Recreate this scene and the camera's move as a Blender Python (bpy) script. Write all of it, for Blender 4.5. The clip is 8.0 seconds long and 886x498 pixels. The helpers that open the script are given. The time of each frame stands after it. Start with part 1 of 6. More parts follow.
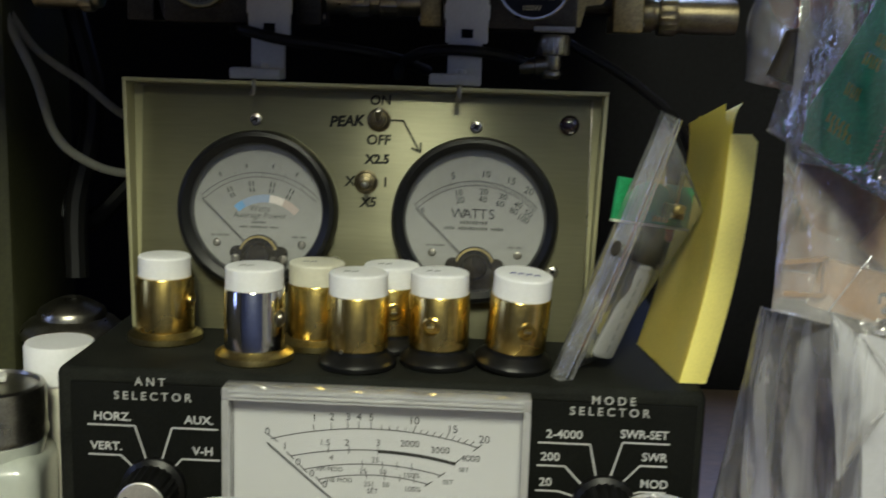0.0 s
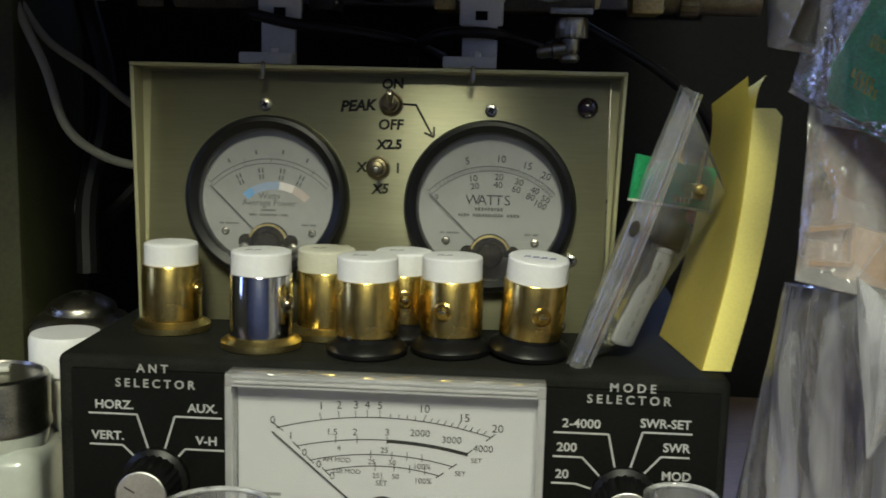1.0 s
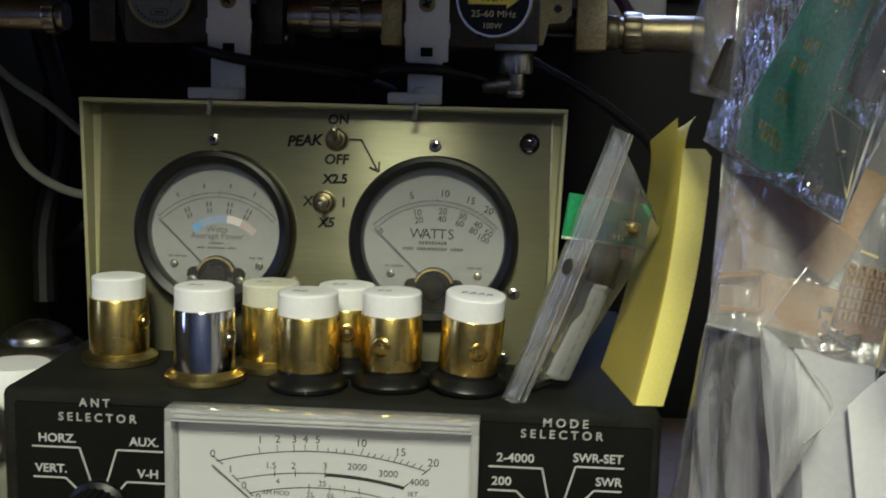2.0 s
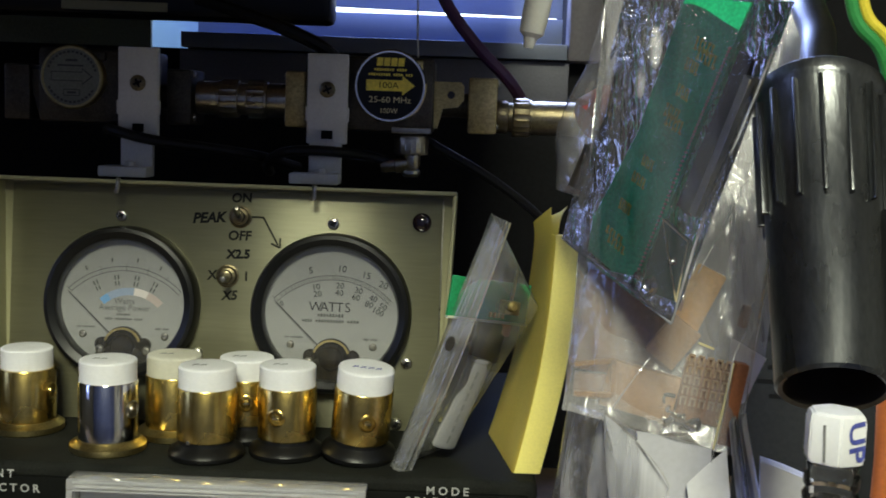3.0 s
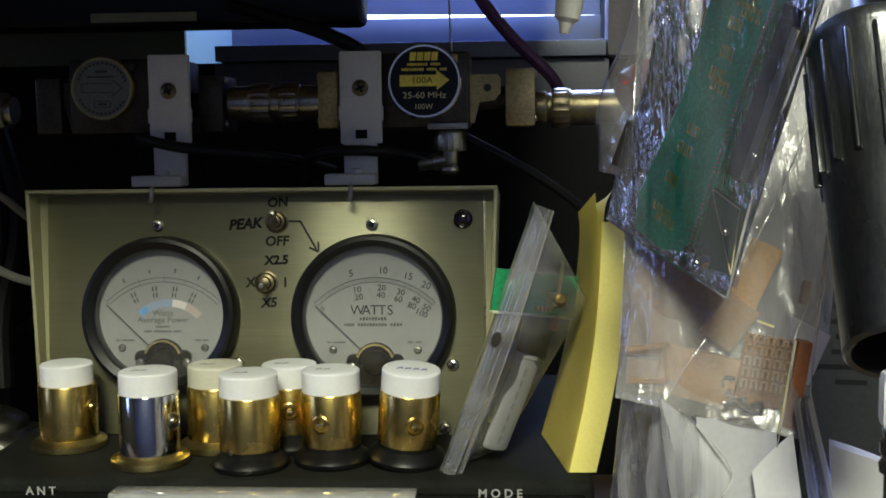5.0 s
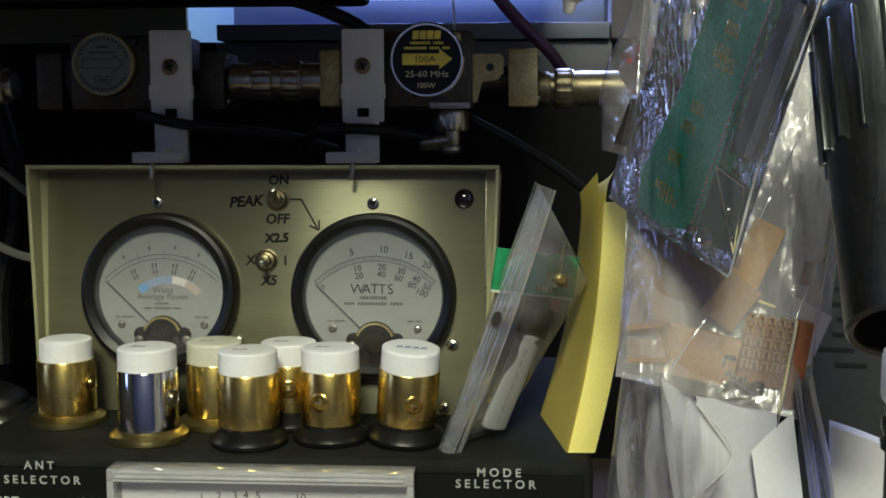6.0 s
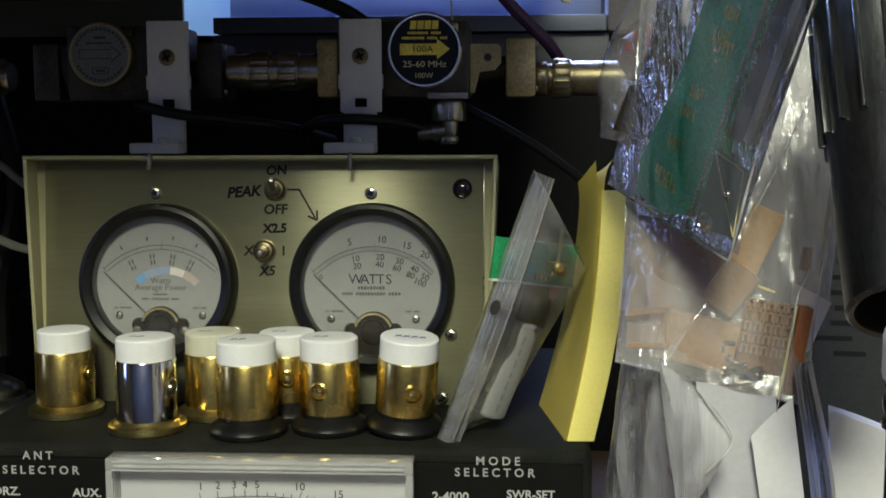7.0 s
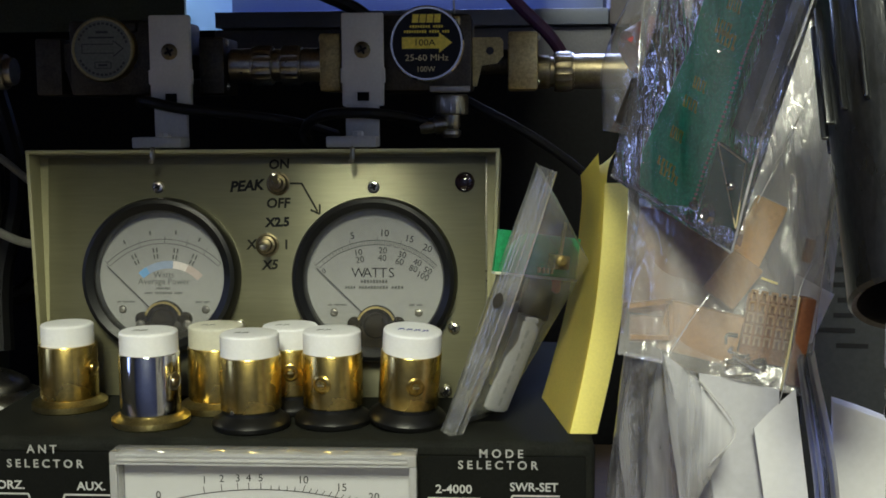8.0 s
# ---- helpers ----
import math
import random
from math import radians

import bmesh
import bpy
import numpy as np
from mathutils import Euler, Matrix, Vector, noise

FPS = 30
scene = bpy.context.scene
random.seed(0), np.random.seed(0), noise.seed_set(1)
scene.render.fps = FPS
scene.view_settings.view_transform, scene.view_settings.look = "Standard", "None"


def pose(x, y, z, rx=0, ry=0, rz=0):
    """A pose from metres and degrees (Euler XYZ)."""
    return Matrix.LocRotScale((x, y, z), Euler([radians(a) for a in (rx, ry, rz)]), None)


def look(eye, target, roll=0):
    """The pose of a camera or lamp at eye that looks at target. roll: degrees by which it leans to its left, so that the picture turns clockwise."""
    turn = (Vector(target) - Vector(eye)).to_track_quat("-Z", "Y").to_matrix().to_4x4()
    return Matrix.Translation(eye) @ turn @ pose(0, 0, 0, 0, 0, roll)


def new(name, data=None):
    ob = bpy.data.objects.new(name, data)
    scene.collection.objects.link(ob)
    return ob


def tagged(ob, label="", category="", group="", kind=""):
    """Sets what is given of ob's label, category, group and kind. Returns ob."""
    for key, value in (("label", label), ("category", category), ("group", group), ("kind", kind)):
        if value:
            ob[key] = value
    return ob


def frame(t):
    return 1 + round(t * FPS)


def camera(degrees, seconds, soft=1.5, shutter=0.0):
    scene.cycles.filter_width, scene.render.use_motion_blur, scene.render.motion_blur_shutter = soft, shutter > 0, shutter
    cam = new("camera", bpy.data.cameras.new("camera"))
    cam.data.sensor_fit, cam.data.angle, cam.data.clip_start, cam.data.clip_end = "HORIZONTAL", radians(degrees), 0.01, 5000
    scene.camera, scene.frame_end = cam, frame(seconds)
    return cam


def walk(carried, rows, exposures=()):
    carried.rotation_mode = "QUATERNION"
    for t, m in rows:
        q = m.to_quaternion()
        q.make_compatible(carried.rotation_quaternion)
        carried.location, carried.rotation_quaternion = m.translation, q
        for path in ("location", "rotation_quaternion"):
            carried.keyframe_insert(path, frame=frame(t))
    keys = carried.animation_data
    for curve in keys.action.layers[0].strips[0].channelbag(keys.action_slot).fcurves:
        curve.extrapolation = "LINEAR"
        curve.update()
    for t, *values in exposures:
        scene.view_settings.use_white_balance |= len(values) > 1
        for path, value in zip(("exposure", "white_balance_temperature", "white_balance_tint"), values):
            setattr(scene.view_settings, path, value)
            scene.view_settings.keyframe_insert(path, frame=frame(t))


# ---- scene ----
# ---- camera ----
cam = camera(43.0, 8.0, soft=1.7, shutter=0.5)
PATH = [
    (0, (0.05718, -0.52359, 0.13558), (0.03919, -0.03187, 0.04678), 1.78),
    (0.5, (0.05111, -0.51421, 0.11885), (0.01845, -0.02245, 0.03457), 1.63),
    (1, (0.06707, -0.50989, 0.11385), (0.03261, -0.01688, 0.03795), 1.34),
    (1.2, (0.07645, -0.50938, 0.12006), (0.03676, -0.01743, 0.03999), 0.77),
    (2.3, (0.09923, -0.51756, 0.13337), (0.07109, -0.02262, 0.06824), 1.88),
    (2.5, (0.10731, -0.52151, 0.14575), (0.08446, -0.02567, 0.08561), 2.10),
    (3, (0.11420, -0.54146, 0.15258), (0.10598, -0.04495, 0.09416), 2.11),
    (3.5, (0.12506, -0.52458, 0.14258), (0.10678, -0.02831, 0.08444), 0.42),
    (4, (0.12286, -0.52652, 0.14026), (0.10582, -0.03014, 0.08264), 0.11),
    (4.5, (0.12075, -0.52780, 0.14325), (0.10354, -0.03121, 0.08760), 0.31),
    (5, (0.11766, -0.52597, 0.13919), (0.08694, -0.02934, 0.09013), -0.72),
    (5.2, (0.12054, -0.52612, 0.13824), (0.09154, -0.02987, 0.08438), -0.29),
    (6.5, (0.11536, -0.52439, 0.13426), (0.08468, -0.02839, 0.07915), -0.09),
    (7, (0.11579, -0.52536, 0.13204), (0.08721, -0.02932, 0.07615), -0.21),
    (7.5, (0.11622, -0.52380, 0.12973), (0.08468, -0.02824, 0.07118), -0.15),
    (8, (0.11559, -0.52591, 0.13113), (0.08606, -0.03015, 0.07326), -0.36),
]
walk(cam, [(t, look(eye, target, roll)) for t, eye, target, roll in PATH], [(0.0, -0.12), (1.2, -0.12), (2.3, 0.0), (8.0, 0.0)])

# ---- world and lights ----
world = bpy.data.worlds.new("world")
scene.world = world
world.use_nodes = True
world.node_tree.nodes["Background"].inputs[0].default_value = (0.55, 0.68, 1.0, 1)
world.node_tree.nodes["Background"].inputs[1].default_value = 0.1


def area_lamp(name, eye, target, size_x, size_y, watts, colour):
    data = bpy.data.lights.new(name, "AREA")
    data.shape, data.size, data.size_y = "RECTANGLE", size_x, size_y
    data.energy, data.color = watts, colour
    ob = new(name, data)
    ob.matrix_basis = look(eye, target)
    return ob


# long ceiling tube fixture that runs away from the bench
area_lamp("ceiling_lamp_light", (0.10, -1.60, 1.34), (0.13, -0.15, 0.0), 0.46, 0.70, 70.0, (0.97, 1.0, 0.76))
# daylight of the window in the wall behind the bench
area_lamp("back_window_light", (0.07, 0.335, 0.47), (0.19, -0.20, 0.12), 0.22, 0.26, 25.0, (0.36, 0.48, 1.0))

# ---- materials ----
def material(name, colour, rough=0.5, metal=0.0, grain=0.12, scale=60.0, fine=900.0, bump=0.05, tone=None, stretch=(1, 1, 1), spec=0.5, coat=0.0, brushed=0.0):
    """A surface with broad tone changes, fine grain and a little relief; brushed: gloss drawn out across level brush lines."""
    m = bpy.data.materials.new(name)
    m.use_nodes = True
    nt = m.node_tree
    b = nt.nodes["Principled BSDF"]
    b.inputs["Roughness"].default_value, b.inputs["Metallic"].default_value = rough, metal
    b.inputs["Specular IOR Level"].default_value = spec
    b.inputs["Coat Weight"].default_value = coat
    tc = nt.nodes.new("ShaderNodeTexCoord")
    mp = nt.nodes.new("ShaderNodeMapping")
    mp.inputs["Scale"].default_value = stretch
    nt.links.new(tc.outputs["Object"], mp.inputs["Vector"])
    n1, n2 = nt.nodes.new("ShaderNodeTexNoise"), nt.nodes.new("ShaderNodeTexNoise")
    n1.inputs["Scale"].default_value, n1.inputs["Detail"].default_value = scale, 4
    n2.inputs["Scale"].default_value, n2.inputs["Detail"].default_value = fine, 2
    for n in (n1, n2):
        nt.links.new(mp.outputs[0], n.inputs["Vector"])
    add = nt.nodes.new("ShaderNodeMath")
    add.operation = "ADD"
    nt.links.new(n1.outputs["Fac"], add.inputs[0])
    nt.links.new(n2.outputs["Fac"], add.inputs[1])
    ramp = nt.nodes.new("ShaderNodeMapRange")
    ramp.inputs["From Min"].default_value, ramp.inputs["From Max"].default_value = 0.65, 1.35
    nt.links.new(add.outputs[0], ramp.inputs["Value"])
    mix = nt.nodes.new("ShaderNodeMix")
    mix.data_type = "RGBA"
    other = tone or tuple(c * (1 - 2.2 * grain) for c in colour)
    mix.inputs["A"].default_value = (*other, 1)
    mix.inputs["B"].default_value = (*[min(1.0, c * (1 + grain * 0.5)) for c in colour], 1)
    nt.links.new(ramp.outputs[0], mix.inputs["Factor"])
    nt.links.new(mix.outputs["Result"], b.inputs["Base Color"])
    rr = nt.nodes.new("ShaderNodeMapRange")
    rr.inputs["To Min"].default_value, rr.inputs["To Max"].default_value = max(0.02, rough * 0.75), min(1.0, rough * 1.25)
    nt.links.new(n1.outputs["Fac"], rr.inputs["Value"])
    nt.links.new(rr.outputs[0], b.inputs["Roughness"])
    if brushed:
        tan = nt.nodes.new("ShaderNodeCombineXYZ")
        tan.inputs["Z"].default_value = 1.0
        nt.links.new(tan.outputs[0], b.inputs["Tangent"])
        b.inputs["Anisotropic"].default_value = brushed
    if bump:
        bp = nt.nodes.new("ShaderNodeBump")
        bp.inputs["Strength"].default_value, bp.inputs["Distance"].default_value = bump, 0.001
        nt.links.new(add.outputs[0], bp.inputs["Height"])
        nt.links.new(bp.outputs[0], b.inputs["Normal"])
    return m


def film(name, colour, clear=0.7, rough=0.2, wrinkle=0.5, scale=70.0, shine=0.5, streak=(1.0, 1.0, 1.0), spread=0.08, sharp=0.6, ior=1.65):
    """Thin polythene: mostly clear, with a milky, shiny share that runs in streaks."""
    m = bpy.data.materials.new(name)
    m.use_nodes = True
    nt = m.node_tree
    b, out = nt.nodes["Principled BSDF"], nt.nodes["Material Output"]
    b.inputs["Base Color"].default_value = (*colour, 1)
    b.inputs["Roughness"].default_value = rough
    b.inputs["Specular IOR Level"].default_value = shine
    tc, mp = nt.nodes.new("ShaderNodeTexCoord"), nt.nodes.new("ShaderNodeMapping")
    mp.inputs["Scale"].default_value = streak
    nt.links.new(tc.outputs["Object"], mp.inputs["Vector"])
    haze, n = nt.nodes.new("ShaderNodeTexNoise"), nt.nodes.new("ShaderNodeTexNoise")
    haze.inputs["Scale"].default_value, haze.inputs["Detail"].default_value, haze.inputs["Distortion"].default_value = 45, 4, 1.0
    n.inputs["Scale"].default_value, n.inputs["Detail"].default_value, n.inputs["Distortion"].default_value = scale, 2, 0.8
    nt.links.new(mp.outputs[0], haze.inputs["Vector"])
    nt.links.new(mp.outputs[0], n.inputs["Vector"])
    # crinkles gather along some of the streaks
    gather, height = nt.nodes.new("ShaderNodeMapRange"), nt.nodes.new("ShaderNodeMath")
    gather.inputs["From Min"].default_value, gather.inputs["From Max"].default_value = 0.40, 0.70
    gather.inputs["To Min"].default_value = 0.15
    height.operation = "MULTIPLY"
    nt.links.new(haze.outputs["Fac"], gather.inputs["Value"])
    nt.links.new(n.outputs["Fac"], height.inputs[0])
    nt.links.new(gather.outputs[0], height.inputs[1])
    bp = nt.nodes.new("ShaderNodeBump")
    bp.inputs["Strength"].default_value, bp.inputs["Distance"].default_value = wrinkle, 0.004
    nt.links.new(height.outputs[0], bp.inputs["Height"])
    tr = nt.nodes.new("ShaderNodeBsdfTransparent")
    gl = nt.nodes.new("ShaderNodeBsdfGlossy")
    gl.inputs["Roughness"].default_value = rough * sharp
    nt.links.new(bp.outputs[0], gl.inputs["Normal"])
    mix, top, fr = nt.nodes.new("ShaderNodeMixShader"), nt.nodes.new("ShaderNodeMixShader"), nt.nodes.new("ShaderNodeFresnel")
    fr.inputs["IOR"].default_value = ior
    vary = nt.nodes.new("ShaderNodeMapRange")
    vary.inputs["From Min"].default_value, vary.inputs["From Max"].default_value = 0.3, 0.7
    vary.inputs["To Min"].default_value, vary.inputs["To Max"].default_value = max(0.0, 1 - clear - spread), 1 - clear + spread
    nt.links.new(haze.outputs["Fac"], vary.inputs["Value"])
    nt.links.new(vary.outputs[0], mix.inputs["Fac"])
    nt.links.new(tr.outputs[0], mix.inputs[1])
    nt.links.new(b.outputs[0], mix.inputs[2])
    nt.links.new(fr.outputs[0], top.inputs["Fac"])
    nt.links.new(mix.outputs[0], top.inputs[1])
    nt.links.new(gl.outputs[0], top.inputs[2])
    nt.links.new(top.outputs[0], out.inputs["Surface"])
    return m


def glowing(name, colour, strength):
    m = bpy.data.materials.new(name)
    m.use_nodes = True
    b = m.node_tree.nodes["Principled BSDF"]
    b.inputs["Base Color"].default_value = (*colour, 1)
    b.inputs["Emission Color"].default_value = (*colour, 1)
    b.inputs["Emission Strength"].default_value = strength
    return m


ALU = material("brushed_aluminium", (0.205, 0.197, 0.122), 0.33, 0.50, 0.07, 14, 160, 0.05, stretch=(0.35, 1, 5), brushed=0.85)
CREAM = material("cream_enamel", (0.31, 0.295, 0.165), 0.45, 0, 0.06, 30, 700, 0.04)
BLACK = material("black_plastic", (0.006, 0.006, 0.006), 0.36, 0, 0.2, 40, 900, 0.03, spec=0.3)
WRINKLE = material("black_wrinkle_paint", (0.018, 0.019, 0.016), 0.75, 0, 0.3, 60, 1500, 0.35, spec=0.08)
PANEL_BLACK = material("black_panel_paint", (0.008, 0.0085, 0.0075), 0.65, 0, 0.2, 30, 900, 0.05, spec=0.05)
DIAL = material("dial_card", (0.53, 0.53, 0.55), 0.6, 0, 0.02, 20, 600, 0.0)
# Even mid grey, darker than the station meter's card.
DIAL_GREY = material("grey_dial_card", (0.27, 0.27, 0.265), 0.55, 0, 0.05, 12, 300, 0.0)
INK = material("black_ink", (0.014, 0.014, 0.015), 0.7, 0, 0.1, 80, 900, 0.0, spec=0.1)
FADED_INK = material("faded_ink", (0.09, 0.09, 0.085), 0.6, 0, 0.2, 400, 1200, 0.0)
PALE_INK = material("faint_ink", (0.22, 0.22, 0.22), 0.6, 0, 0.1, 80, 900, 0.0)
PENCIL = material("marker_pen", (0.035, 0.034, 0.028), 0.7, 0, 0.45, 700, 1800, 0.0, spec=0.1)
WHITE_INK = material("white_print", (0.52, 0.52, 0.52), 0.6, 0, 0.08, 200, 900, 0.0)
GREY_INK = material("grey_print", (0.40, 0.40, 0.39), 0.6, 0, 0.08, 200, 900, 0.0)
GOLD = material("gold_plate", (0.72, 0.53, 0.17), 0.27, 1.0, 0.10, 50, 500, 0.02, tone=(0.48, 0.35, 0.10))
DULL_GOLD = material("worn_gold_plate", (0.54, 0.44, 0.19), 0.34, 1.0, 0.15, 90, 900, 0.06)
CHROME = material("bright_nickel", (0.72, 0.70, 0.66), 0.12, 1.0, 0.08, 60, 400, 0.02)
STEEL_BRIGHT = material("zinc_plated_steel", (0.62, 0.60, 0.54), 0.28, 1.0, 0.12, 120, 900, 0.05)
STEEL = material("dull_steel", (0.42, 0.40, 0.34), 0.3, 1.0, 0.15, 120, 900, 0.05)
BRASS = material("old_brass", (0.56, 0.44, 0.18), 0.42, 0.9, 0.22, 110, 900, 0.10)
DARK_METAL = material("dark_cast_metal", (0.075, 0.066, 0.048), 0.45, 0.7, 0.25, 90, 900, 0.12)
PTFE = material("white_ptfe", (0.82, 0.82, 0.84), 0.5, 0, 0.03, 40, 700, 0.02)
PTFE_OLD = material("ivory_ptfe", (0.66, 0.64, 0.53), 0.5, 0, 0.05, 40, 700, 0.02)
NYLON = material("white_nylon", (0.62, 0.62, 0.58), 0.5, 0, 0.06, 60, 700, 0.05)
BLUE_PEN = material("blue_pen", (0.08, 0.10, 0.42), 0.6, 0, 0.25, 600, 1800, 0.0)
YELLOW = material("yellow_paper", (0.94, 0.82, 0.22), 0.8, 0, 0.05, 30, 900, 0.03)
PCB_SMALL = material("deep_green_mask", (0.02, 0.30, 0.11), 0.35, 0, 0.2, 60, 900, 0.05)
PCB = material("green_solder_mask", (0.045, 0.74, 0.32), 0.35, 0, 0.2, 60, 900, 0.05)
PCB_BROWN = material("brown_laminate", (0.30, 0.15, 0.075), 0.55, 0, 0.2, 50, 700, 0.08)
PCB_DARK = material("dark_green_mask", (0.02, 0.13, 0.06), 0.35, 0, 0.2, 60, 900, 0.05)
PCB_AMBER = material("amber_laminate", (0.66, 0.34, 0.09), 0.5, 0, 0.15, 60, 700, 0.05)
PCB_RED = material("red_brown_resin", (0.32, 0.11, 0.04), 0.4, 0, 0.15, 60, 700, 0.05)
PIN_TAN = material("dull_tan_metal", (0.50, 0.36, 0.25), 0.45, 0.3, 0.15, 60, 700, 0.05)
BEIGE_PART = material("beige_plastic", (0.55, 0.50, 0.38), 0.5, 0, 0.1, 60, 700, 0.05)
MAUVE_PART = material("dark_mauve_plastic", (0.10, 0.085, 0.10), 0.5, 0, 0.15, 60, 700, 0.05)
GREY_PAPER = material("grey_paper", (0.50, 0.50, 0.55), 0.8, 0, 0.05, 15, 500, 0.03)
PCB_TAN = material("tan_laminate", (0.43, 0.235, 0.10), 0.55, 0, 0.15, 60, 700, 0.05)
SILK = material("yellow_silkscreen", (0.90, 0.78, 0.10), 0.6, 0, 0.2, 300, 900, 0.0)
SOLDER = material("bright_solder", (0.75, 0.74, 0.72), 0.22, 1.0, 0.1, 200, 900, 0.05)
PAPER = material("white_paper", (0.78, 0.78, 0.82), 0.8, 0, 0.03, 15, 500, 0.03)
SLEEVE_GREY = material("pale_grey_sleeve", (0.27, 0.27, 0.265), 0.4, 0, 0.06, 60, 700, 0.03)
EDGE_PALE = material("cut_laminate_edge", (0.60, 0.64, 0.50), 0.6, 0, 0.1, 60, 700, 0.03)
GREY_PART = material("grey_component", (0.42, 0.42, 0.43), 0.45, 0, 0.1, 60, 700, 0.05)
RED_PART = material("red_plastic", (0.45, 0.07, 0.06), 0.45, 0, 0.1, 60, 700, 0.03)
DARK_PART = material("dark_component", (0.03, 0.025, 0.02), 0.45, 0, 0.2, 60, 700, 0.05)
RUBBER = material("black_rubber", (0.006, 0.006, 0.006), 0.5, 0, 0.2, 60, 900, 0.05, spec=0.3)
CABLE_WHITE = material("white_cable_jacket", (0.24, 0.24, 0.20), 0.55, 0, 0.08, 60, 900, 0.03)
CABLE_PURPLE = material("violet_cable_jacket", (0.07, 0.02, 0.06), 0.5, 0, 0.1, 60, 900, 0.03)
GREEN_WIRE = material("green_wire", (0.03, 0.25, 0.06), 0.45, 0, 0.1, 60, 900, 0.03)
YELLOW_WIRE = material("yellow_wire", (0.75, 0.60, 0.05), 0.45, 0, 0.1, 60, 900, 0.03)
GREY_LAMP = material("grey_anodised_tube", (0.125, 0.13, 0.135), 0.29, 0.95, 0.14, 40, 300, 0.10, stretch=(3, 3, 1))
MILK = material("milk_glass", (0.50, 0.53, 0.48), 0.18, 0, 0.04, 20, 300, 0.01, coat=0.4)
TRIM = material("mauve_grey_paint", (0.11, 0.10, 0.11), 0.5, 0, 0.1, 20, 400, 0.05)
OLIVE_GREY = material("grey_olive_paint", (0.10, 0.115, 0.075), 0.7, 0, 0.15, 14, 500, 0.05)
# Paper card's colour is darkened to stand in for the shade on it.
CARD_SHADED = material("shaded_paper_card", (0.030, 0.032, 0.034), 0.7, 0, 0.12, 14, 500, 0.05, spec=0.2)
SLATE = material("slate_board", (0.085, 0.085, 0.105), 0.6, 0, 0.12, 14, 500, 0.05)
OLIVE = material("olive_paint", (0.040, 0.042, 0.014), 0.6, 0, 0.2, 14, 500, 0.05)
WALL = material("old_wall_paint", (0.42, 0.40, 0.33), 0.8, 0, 0.08, 6, 200, 0.1)
# Unseen wall, coloured dark so the lamp head's left side mirrors dark.
WALL_DARK = material("dark_reflection_wall", (0.05, 0.048, 0.04), 0.8, 0, 0.1, 6, 200, 0.1)
# Blue stands in for the operator's clothing mirrored in the metal barrels.
WALL_BLUE = material("blue_reflection_wall", (0.11, 0.13, 0.22), 0.8, 0, 0.08, 6, 200, 0.1)
CEIL = material("ceiling_paint", (0.50, 0.48, 0.42), 0.85, 0, 0.05, 5, 200, 0.1)
# Near-black colour stands in for shaded clutter behind the bench.
SHADE_WALL = material("near_black_shade", (0.010, 0.010, 0.011), 0.8, 0, 0.2, 9, 300, 0.1, spec=0.08)
BENCH = material("bench_wood", (0.20, 0.14, 0.085), 0.6, 0, 0.25, 10, 120, 0.15, stretch=(1, 8, 8))
SILL = material("window_sill_paint", (0.10, 0.115, 0.16), 0.55, 0, 0.06, 20, 400, 0.05)
JEWEL = material("dark_lens", (0.015, 0.008, 0.010), 0.12, 0, 0.1, 60, 700, 0.0, coat=0.6)
SMOKE = material("smoked_cover", (0.020, 0.015, 0.009), 0.35, 0, 0.5, 220, 900, 0.2, spec=0.15)
BAND_BLUE = material("blue_dial_print", (0.14, 0.33, 0.62), 0.6, 0, 0.06, 90, 700, 0.0)
BAND_GREY = material("grey_blue_dial_print", (0.26, 0.33, 0.47), 0.6, 0, 0.06, 90, 700, 0.0)
BAND_PALE = material("pale_pink_dial_print", (0.66, 0.60, 0.58), 0.6, 0, 0.05, 90, 700, 0.0)
BAND_ROSE = material("dusky_pink_dial_print", (0.46, 0.37, 0.34), 0.6, 0, 0.06, 90, 700, 0.0)
# Brassy nickel, its colour darkened in place of shade.
DIM_NICKEL = material("dimmed_nickel", (0.21, 0.175, 0.105), 0.40, 1.0, 0.2, 120, 900, 0.06)
CLEAR = film("clear_acrylic", (0.85, 0.84, 0.84), 0.55, 0.12, 0.02, 20, 0.6)
PANE = film("meter_glass", (0.9, 0.9, 0.9), 0.985, 0.05, 0.0, 10, 0.5, spread=0.01, ior=1.35)
POLY = film("polythene", (0.84, 0.82, 0.83), 0.80, 0.24, 0.4, 120, 0.5, (1.6, 1.6, 0.35), 0.12)
POLY_SHEEN = film("glossy_polythene", (0.80, 0.80, 0.86), 0.84, 0.14, 0.4, 140, 0.6, (1.6, 1.6, 0.35), 0.08)
POLY_EDGE = film("folded_polythene_edge", (0.88, 0.88, 0.90), 0.65, 0.16, 0.3, 200, 0.6, (1, 1, 1), 0.35)
POLY_MILKY = film("milky_polythene", (0.78, 0.80, 0.76), 0.91, 0.26, 0.3, 50, 0.5)
ZIP = film("ribbed_polythene", (0.80, 0.80, 0.77), 0.86, 0.30, 0.15, 90, 0.4)
POLY_SOFT = film("soft_polythene", (0.82, 0.82, 0.87), 0.66, 0.20, 0.6, 120, 0.6, (2.2, 2.2, 0.30), 0.18)
POLY_SHINY = film("crinkled_polythene", (0.80, 0.81, 0.88), 0.95, 0.09, 1.4, 300, 0.6, (1.4, 1.4, 0.30), 0.06)
# Blue glow added to put glints on the crinkled bags.
GLINT_GLOW = glowing("added_blue_glow", (0.36, 0.48, 1.0), 6.0)
SKYGLOW = glowing("bright_daylight", (0.80, 0.87, 1.0), 3.0)


